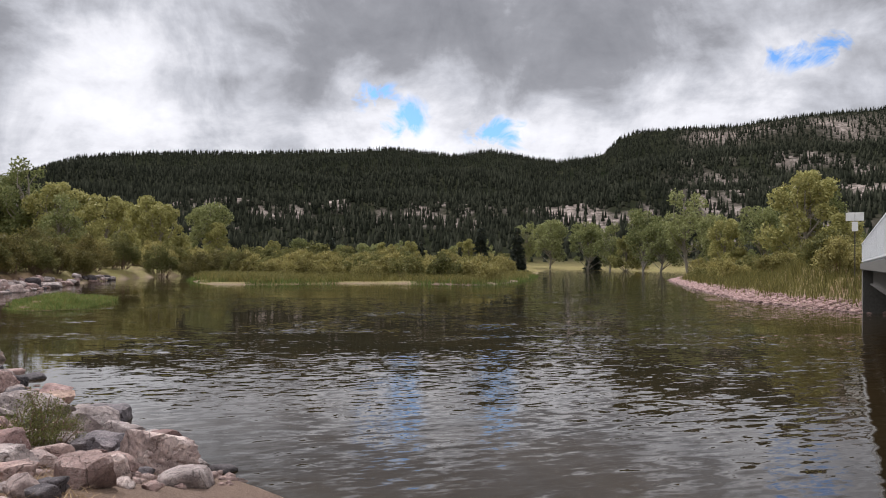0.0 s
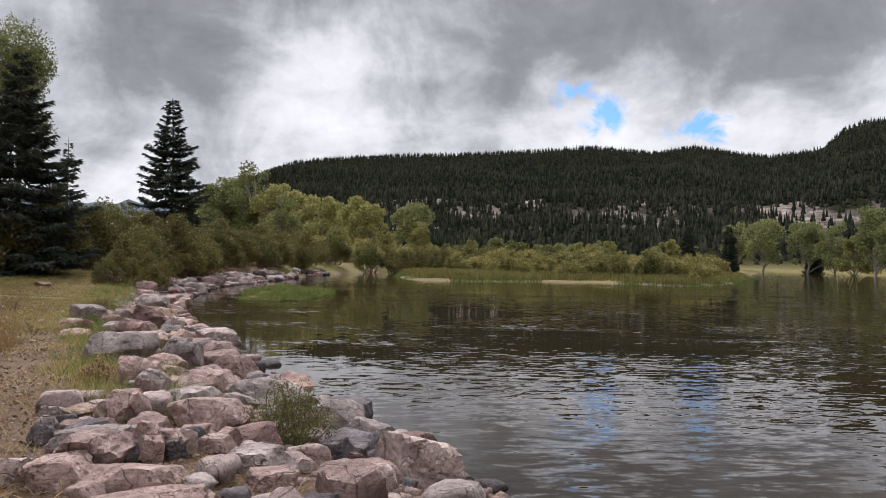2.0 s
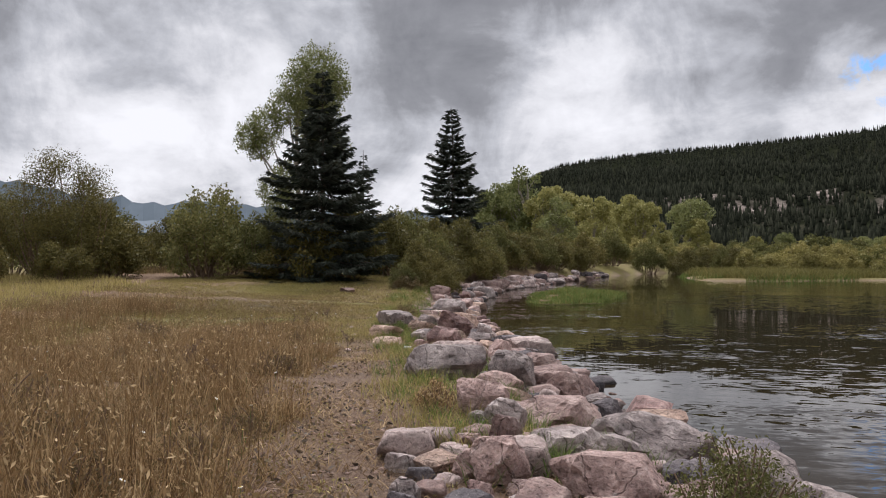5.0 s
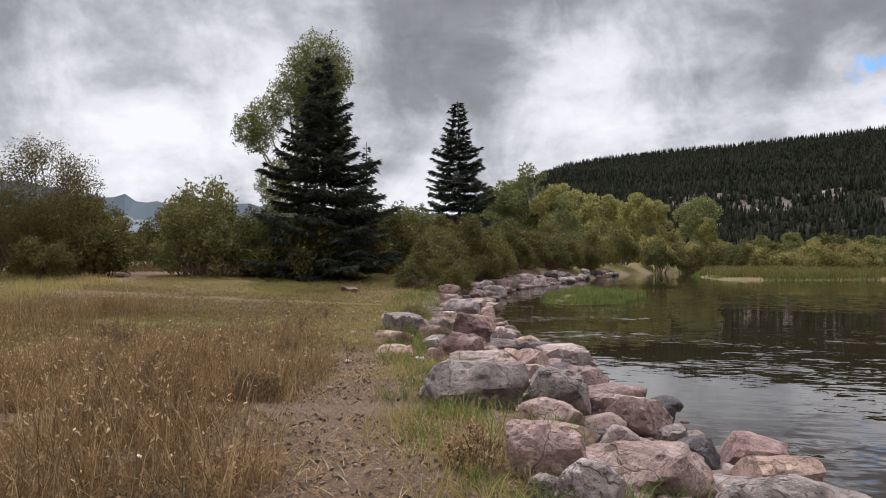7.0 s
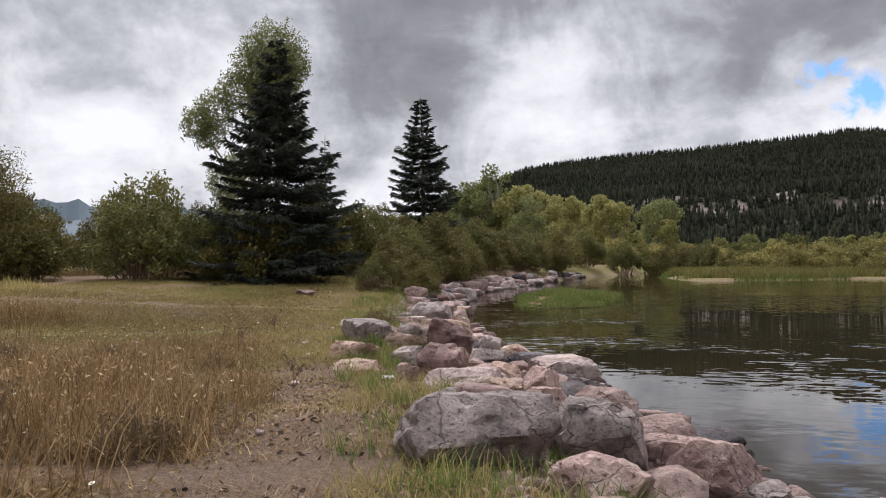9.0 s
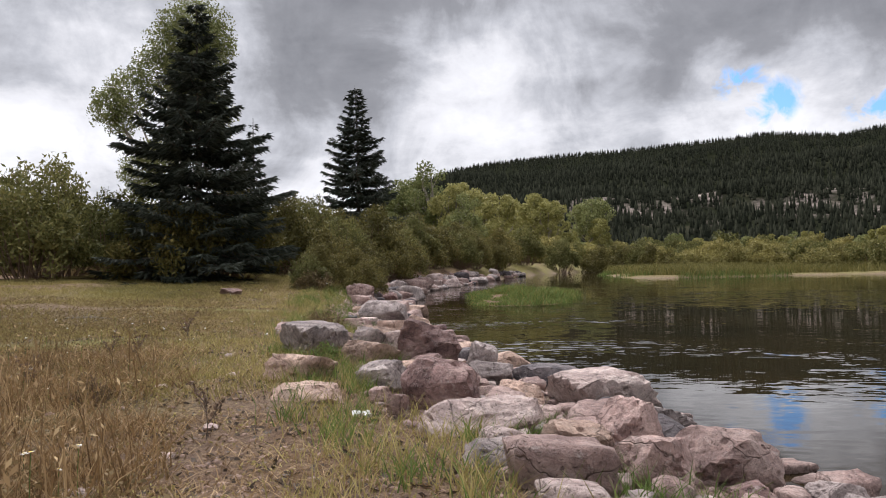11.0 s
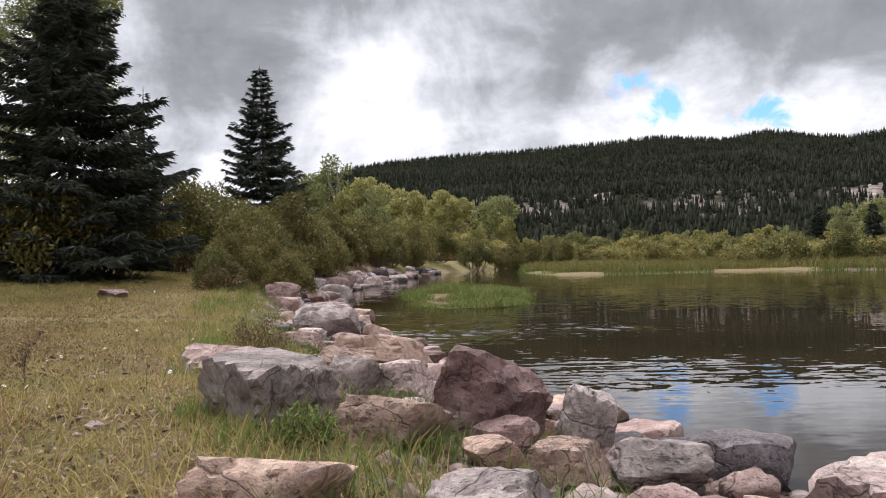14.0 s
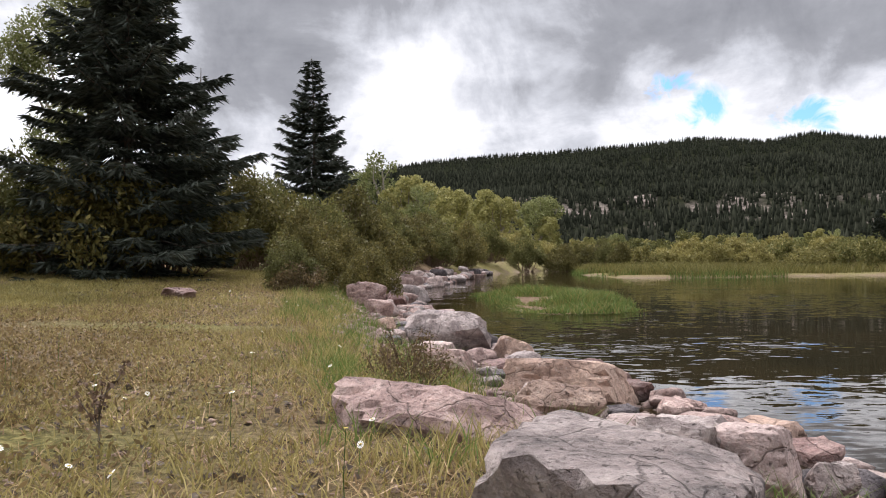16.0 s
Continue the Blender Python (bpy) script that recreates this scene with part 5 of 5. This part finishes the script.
def islet():
    """A flat mud bar grown over with green grass."""
    bm = bmesh.new()
    rings, turns = 7, 40
    cx, cy = -22.2, 29.8
    rows = []
    for i in range(rings + 1):
        k = i / rings
        rows.append([bm.verts.new((cx + math.cos(a) * k * (2.3 + 0.4 * math.sin(3 * a)) - math.sin(a) * k * 3.2, cy + math.sin(a) * k * (6.0 + 0.8 * math.sin(2 * a)) , 0.14 * (1 - k ** 3) - 0.06 * k))
                     for a in np.linspace(0, 2 * np.pi, turns, endpoint=False)])
    for lo, hi in zip(rows, rows[1:]):
        for j in range(turns):
            bm.faces.new((lo[j], hi[j], hi[(j + 1) % turns], lo[(j + 1) % turns]))
    bmesh.ops.remove_doubles(bm, verts=bm.verts[:], dist=0.001)
    mud = part("mud_bar", bm, GROUND)
    tagged(mud, "low muddy islet with a pebbly rim in the back channel", "islet", kind="structure")
    w = np.random.default_rng(71)
    n = 6500
    a, k = w.uniform(0, 2 * np.pi, n), np.sqrt(w.uniform(0, 0.86, n))
    xy = np.stack([cx + np.cos(a) * k * (2.3 + 0.4 * np.sin(3 * a)) - np.sin(a) * k * 3.2, cy + np.sin(a) * k * (6.0 + 0.8 * np.sin(2 * a))], 1)
    xy = tufted(w, xy, 4, 0.12)
    at = np.column_stack([xy, np.full(len(xy), 0.03)])
    high = w.uniform(0.08, 0.3, len(xy)) * np.clip(0.6 + 1.1 * swell(xy[:, 0], xy[:, 1], 1.2, 2), 0.12, 1.5) * (1.15 - 0.6 * np.repeat(k, 4) ** 3)
    for name, mine, mat, words in (("islet_grass", w.uniform(size=len(xy)) < 0.85, "green", "bright green grass on the islet"), ("islet_sedge", w.uniform(size=len(xy)) < 0.3, "reed", "yellowing sedge on the islet")):
        ob = part(name, blade_mesh(name, at[mine], high[mine], np.full(mine.sum(), 0.012), 0.8, w), LEAF[mat])
        tagged(ob, words, "grass", kind="stuff")


islet()


# ---- weeds and flowers on the bank ----
def shrub(seed, tall, wide, leaves, words, x, y, mat="weed", size=0.015, name="bank_shrub"):
    ob = willow(seed, tall, wide, leaves, size, LEAF[mat], 30)
    ob.name = name
    tagged(stand(ob, x, y), words, "shrub")
    return ob


shrub(81, 0.52, 0.75, 5200, "sparse olive rabbitbrush shrub growing among the waterside boulders", -4.63, 4.11, "willow", 0.011)
shrub(82, 0.45, 0.7, 2400, "grey-green weedy shrub between grass and boulders", -16.7, 13.7, size=0.013)
shrub(83, 0.28, 0.36, 1500, "dry brown weed beside the path", -7.36, 4.84, "dry", 0.012, "dry_weed")
tuft = shrub(86, 0.3, 0.5, 900, "tangled olive-brown weed clump in the dry meadow", -7.2, 2.6, "weed", 0.012, "meadow_weed")
tagged(tuft, "tangled olive-brown weed clump in the dry meadow", "weed", "meadow weeds")
w = np.random.default_rng(98)
for x, y in along(NEAR_SHORE, 44, 3.7, 7.0, w, 0.405, 0.5):
    repeat(tuft, x, y, w.uniform(0, 360), w.uniform(0.6, 1.3))
shrub(84, 0.7, 1.1, 2200, "grey-brown twiggy shrub at the end of the meadow", -23.4, 20.4, "weed", 0.028)
shrub(85, 0.22, 0.32, 900, "green leafy weed beside the boulders", -13.73, 10.64, "green", 0.014, "green_weed")


def flowers():
    """White daisies past counting, each a ring of petals on a stem."""
    w = np.random.default_rng(91)
    xy = np.concatenate([along(NEAR_SHORE, 190, 3.6, 7.5, w, 0.41, 0.52), along(NEAR_SHORE, 30, 2.0, 5, w, 0.5, 0.575)])
    at = on_ground(xy)
    at[:, 2] += w.uniform(0.06, 0.32, len(at))
    n, petals = len(at), 9
    ang = np.linspace(0, 2 * np.pi, petals, endpoint=False)
    r0, r1 = 0.004, 0.013
    tilt = w.normal(size=(n, 2)) * 0.4
    ring = []
    for rad, off in ((r0, -0.2), (r1, -0.25), (r1, 0.25), (r0, 0.2)):
        dx, dy = rad * np.cos(ang + off), rad * np.sin(ang + off)
        ring.append(np.stack([at[:, 0:1] + dx, at[:, 1:2] + dy, at[:, 2:3] + tilt[:, 0:1] * dx + tilt[:, 1:2] * dy], -1))
    v = np.stack(ring, 2).reshape(-1, 3)
    ob = part("daisies", mesh_of("daisies", v, np.arange(len(v)).reshape(-1, 4)), PETAL)
    tagged(ob, "white daisies scattered through the meadow", "flowers", kind="stuff")
    hx = np.array([[math.cos(a), math.sin(a), 0.25] for a in np.linspace(0, 2 * np.pi, 4, endpoint=False)]) * 0.009
    v = (at[:, None] + hx).reshape(-1, 3)
    part("hearts", mesh_of("hearts", v, np.arange(len(v)).reshape(-1, 4)), POLLEN, ob)
    stems = [(np.array([p - [0, 0, 0.4], p - [0.01, 0, 0.15], p - [0, 0, 0.003]]), [0.0025, 0.002, 0.0018]) for p in at]
    part("stems", tubes("stems", stems, 3), LEAF["green"], ob)


flowers()


def dock(seed, tall):
    """A dead dock plant: a dark stalk with side shoots crowded with seed."""
    w = np.random.default_rng(seed)
    base = new("dock_stalk")
    main = limb((0, 0, -0.03), (w.normal() * 0.05, w.normal() * 0.05, tall), 0.005, 0.002, 0.04, 6, w)
    shoots = [limb(main[0][2 + k % 3], main[0][2 + k % 3] + np.array([math.cos(k * 2.4) * 0.09, math.sin(k * 2.4) * 0.09, 0.13]), 0.003, 0.0015, 0.05, 4, w) for k in range(5)]
    part("stem", tubes("stem", [main] + shoots, 4), BARK, base)
    at = np.concatenate([q[1:] + w.normal(size=(len(q) - 1, 3)) * 0.008 for q, _ in [main] + shoots for _ in range(9)])
    at = at[at[:, 2] > tall * 0.35]
    tagged(part("seed_head", leaf_mesh("seed_head", at, 0.011, 0.6, None, w), TWIG, base), "crowded brown seeds", kind="stuff")
    return base


stalk = tagged(stand(dock(95, 0.28), -12.2, 8.0), "dead dark-brown dock stalk in the meadow", "weed", "dock stalks")
for x, y, s in ((-16.7, 11.25, 1.1), (-15.4, 9.7, 1.0), (-15.85, 9.7, 0.9), (-11.9, 5.2, 1.1), (-14.6, 8.2, 0.9), (-11.5, 5.0, 1.0), (-12.1, 5.35, 1.1), (-9.6, 4.2, 1.0)):
    repeat(stalk, x, y, x * 77 % 360, s)
w = np.random.default_rng(96)
for x, y, s in ((-11.6, 6.9, 0.16), (-12.4, 8.2, 0.12), (-14.06, 9.0, 0.12), (-13.9, 9.6, 0.12), (-15.0, 10.5, 0.13), (-12.0, 7.6, 0.09), (-15.0, 11.6, 0.14), (-10.3, 6.2, 0.1), (-16.2, 12.6, 0.16)):
    boulder("pale", x, y, s, height_at(x, y) + s * 0.3, w.uniform(0, 360), "small pale stone lying in the short grass", "stone", PLAIN_SHAPES)
for x, y, turn, long in ((-20.63, 12.22, 20, 0.9), (-21.03, 12.52, -15, 0.7)):
    a = radians(turn)
    d = np.array([math.cos(a), math.sin(a), 0]) * long / 2
    z = height_at(x, y) + 0.02
    ob = part("stick", tubes("stick", [limb(np.array([x, y, z]) - d, np.array([x, y, z]) + d, 0.018, 0.009, 0.03, 8, w)], 6), GREY_BARK)
    tagged(ob, "weathered grey stick lying on the meadow", "stick")
xy = tufted(w, np.array([(-5.6, -1.2), (-6.3, -0.6), (-6.9, -1.4), (-7.6, -0.4), (-5.2, -2.0)]), 130, 0.42)
sow("tall_stalks", xy, w.uniform(0.5, 1.15, len(xy)), 0.0045, "dry", "tall pale grass stalks beside the path", 0.3, 97)


# ---- the bridge and its sign ----
def build_bridge():
    base = new("bridge")
    base.matrix_basis = pose(0.68, -0.95, 0.365, 0, 0, -19.3) @ Matrix.Diagonal((0.75, 0.75, 0.75, 1))
    tagged(base, "road bridge with grey steel guard rail over the river", "bridge")
    bm = bmesh.new()
    box(bm, 0.3, -12, 1.95, 8.6, 49, 2.3, 0.03)
    part("deck", bm, SHADED_CONCRETE, base)
    for x in (0.9, 3.3, 5.7, 8.0):
        bm = bmesh.new()
        box(bm, x - 0.18, -1, 1.15, x + 0.18, 46, 1.2)
        box(bm, x - 0.02, -1, 1.2, x + 0.02, 46, 1.9)
        box(bm, x - 0.18, -1, 1.9, x + 0.18, 46, 1.95)
        part("girder", bm, DARK_STEEL, base)
    for y0, y1 in ((47.2, 50), (-4, -1.2)):
        bm = bmesh.new()
        box(bm, 0.4, y0, -1.2, 8.5, y1, 1.94, 0.04)
        part("abutment", bm, SHADED_CONCRETE, base)
    post = None
    for i in range(28):
        y = -6 + i * 2.0
        if post is None:
            bm = bmesh.new()
            box(bm, -0.08, -0.08, 0, 0.08, 0.08, 1.12, 0.01)
            post = part("post", bm, GALVANISED, base)
            post.location = (0.5, y, 2.3)
        else:
            p = new("post", post.data)
            p.parent = base
            p.location = (0.5, y, 2.3)
    for z0, z1 in ((2.36, 2.44), (3.36, 3.44)):
        bm = bmesh.new()
        box(bm, 0.36, -7, z0, 0.44, 48.6, z1, 0.015)
        part("rail", bm, GALVANISED, base)
    slat = None
    for i in range(27):
        for k in range(10):
            if slat is None:
                bm = bmesh.new()
                box(bm, 0.37, 0.06, 0.0, 0.42, 0.19, 0.92, 0.012)
                slat = part("slat", bm, GALVANISED, base)
            p = slat if i + k == 0 else new("slat", slat.data)
            p.parent = base
            p.location = (0, -6 + i * 2.0 + k * 0.19, 2.44)


def build_sign():
    x, y = 15.2, 40.2
    z = height_at(x, y)
    base = new("road_sign")
    base.matrix_basis = pose(x, y, z, 0, 0, -20) @ Matrix.Scale(0.67, 4)
    tagged(base, "pair of white road signs on a steel post past the bridge", "sign")
    bm = bmesh.new()
    box(bm, -0.04, -0.03, -0.2, 0.04, 0.03, (4.65 - z) / 0.67)
    part("post", bm, DARK_STEEL, base)
    top = (4.75 - z) / 0.67
    for x0, x1, z0, z1 in ((-0.62, -0.01, top - 0.65, top), (0.01, 0.62, top - 0.65, top), (-0.2, 0.22, top - 1.45, top - 0.72)):
        bm = bmesh.new()
        box(bm, x0, -0.07, z0, x1, -0.035, z1, 0.012)
        part("panel", bm, WHITE_SIGN, base)


build_bridge()
build_sign()


def build_litter():
    """A scrap of crumpled white plastic by the tan block."""
    bm = bmesh.new()
    bmesh.ops.create_grid(bm, x_segments=8, y_segments=5, size=0.5)
    for v in bm.verts:
        v.co = Vector((v.co.x * 0.12, v.co.y * 0.06, 0.02 + 0.02 * noise.noise(v.co * 4) + 0.05 * abs(v.co.y)))
    bmesh.ops.solidify(bm, geom=bm.faces[:], thickness=0.004)
    ob = part("litter", bm, WHITE_SIGN)
    ob.matrix_basis = pose(-11.77, 8.88, height_at(-11.77, 8.88) + 0.02, 8, 5, 55)
    tagged(ob, "crumpled scrap of white plastic lying in the grass", "litter")


build_litter()


# ---- from paces to metres ----
for ob in scene.objects:
    if ob.parent is None and ob.type in {"MESH", "EMPTY"}:
        ob.matrix_basis = Matrix.Scale(PACE, 4) @ ob.matrix_basis
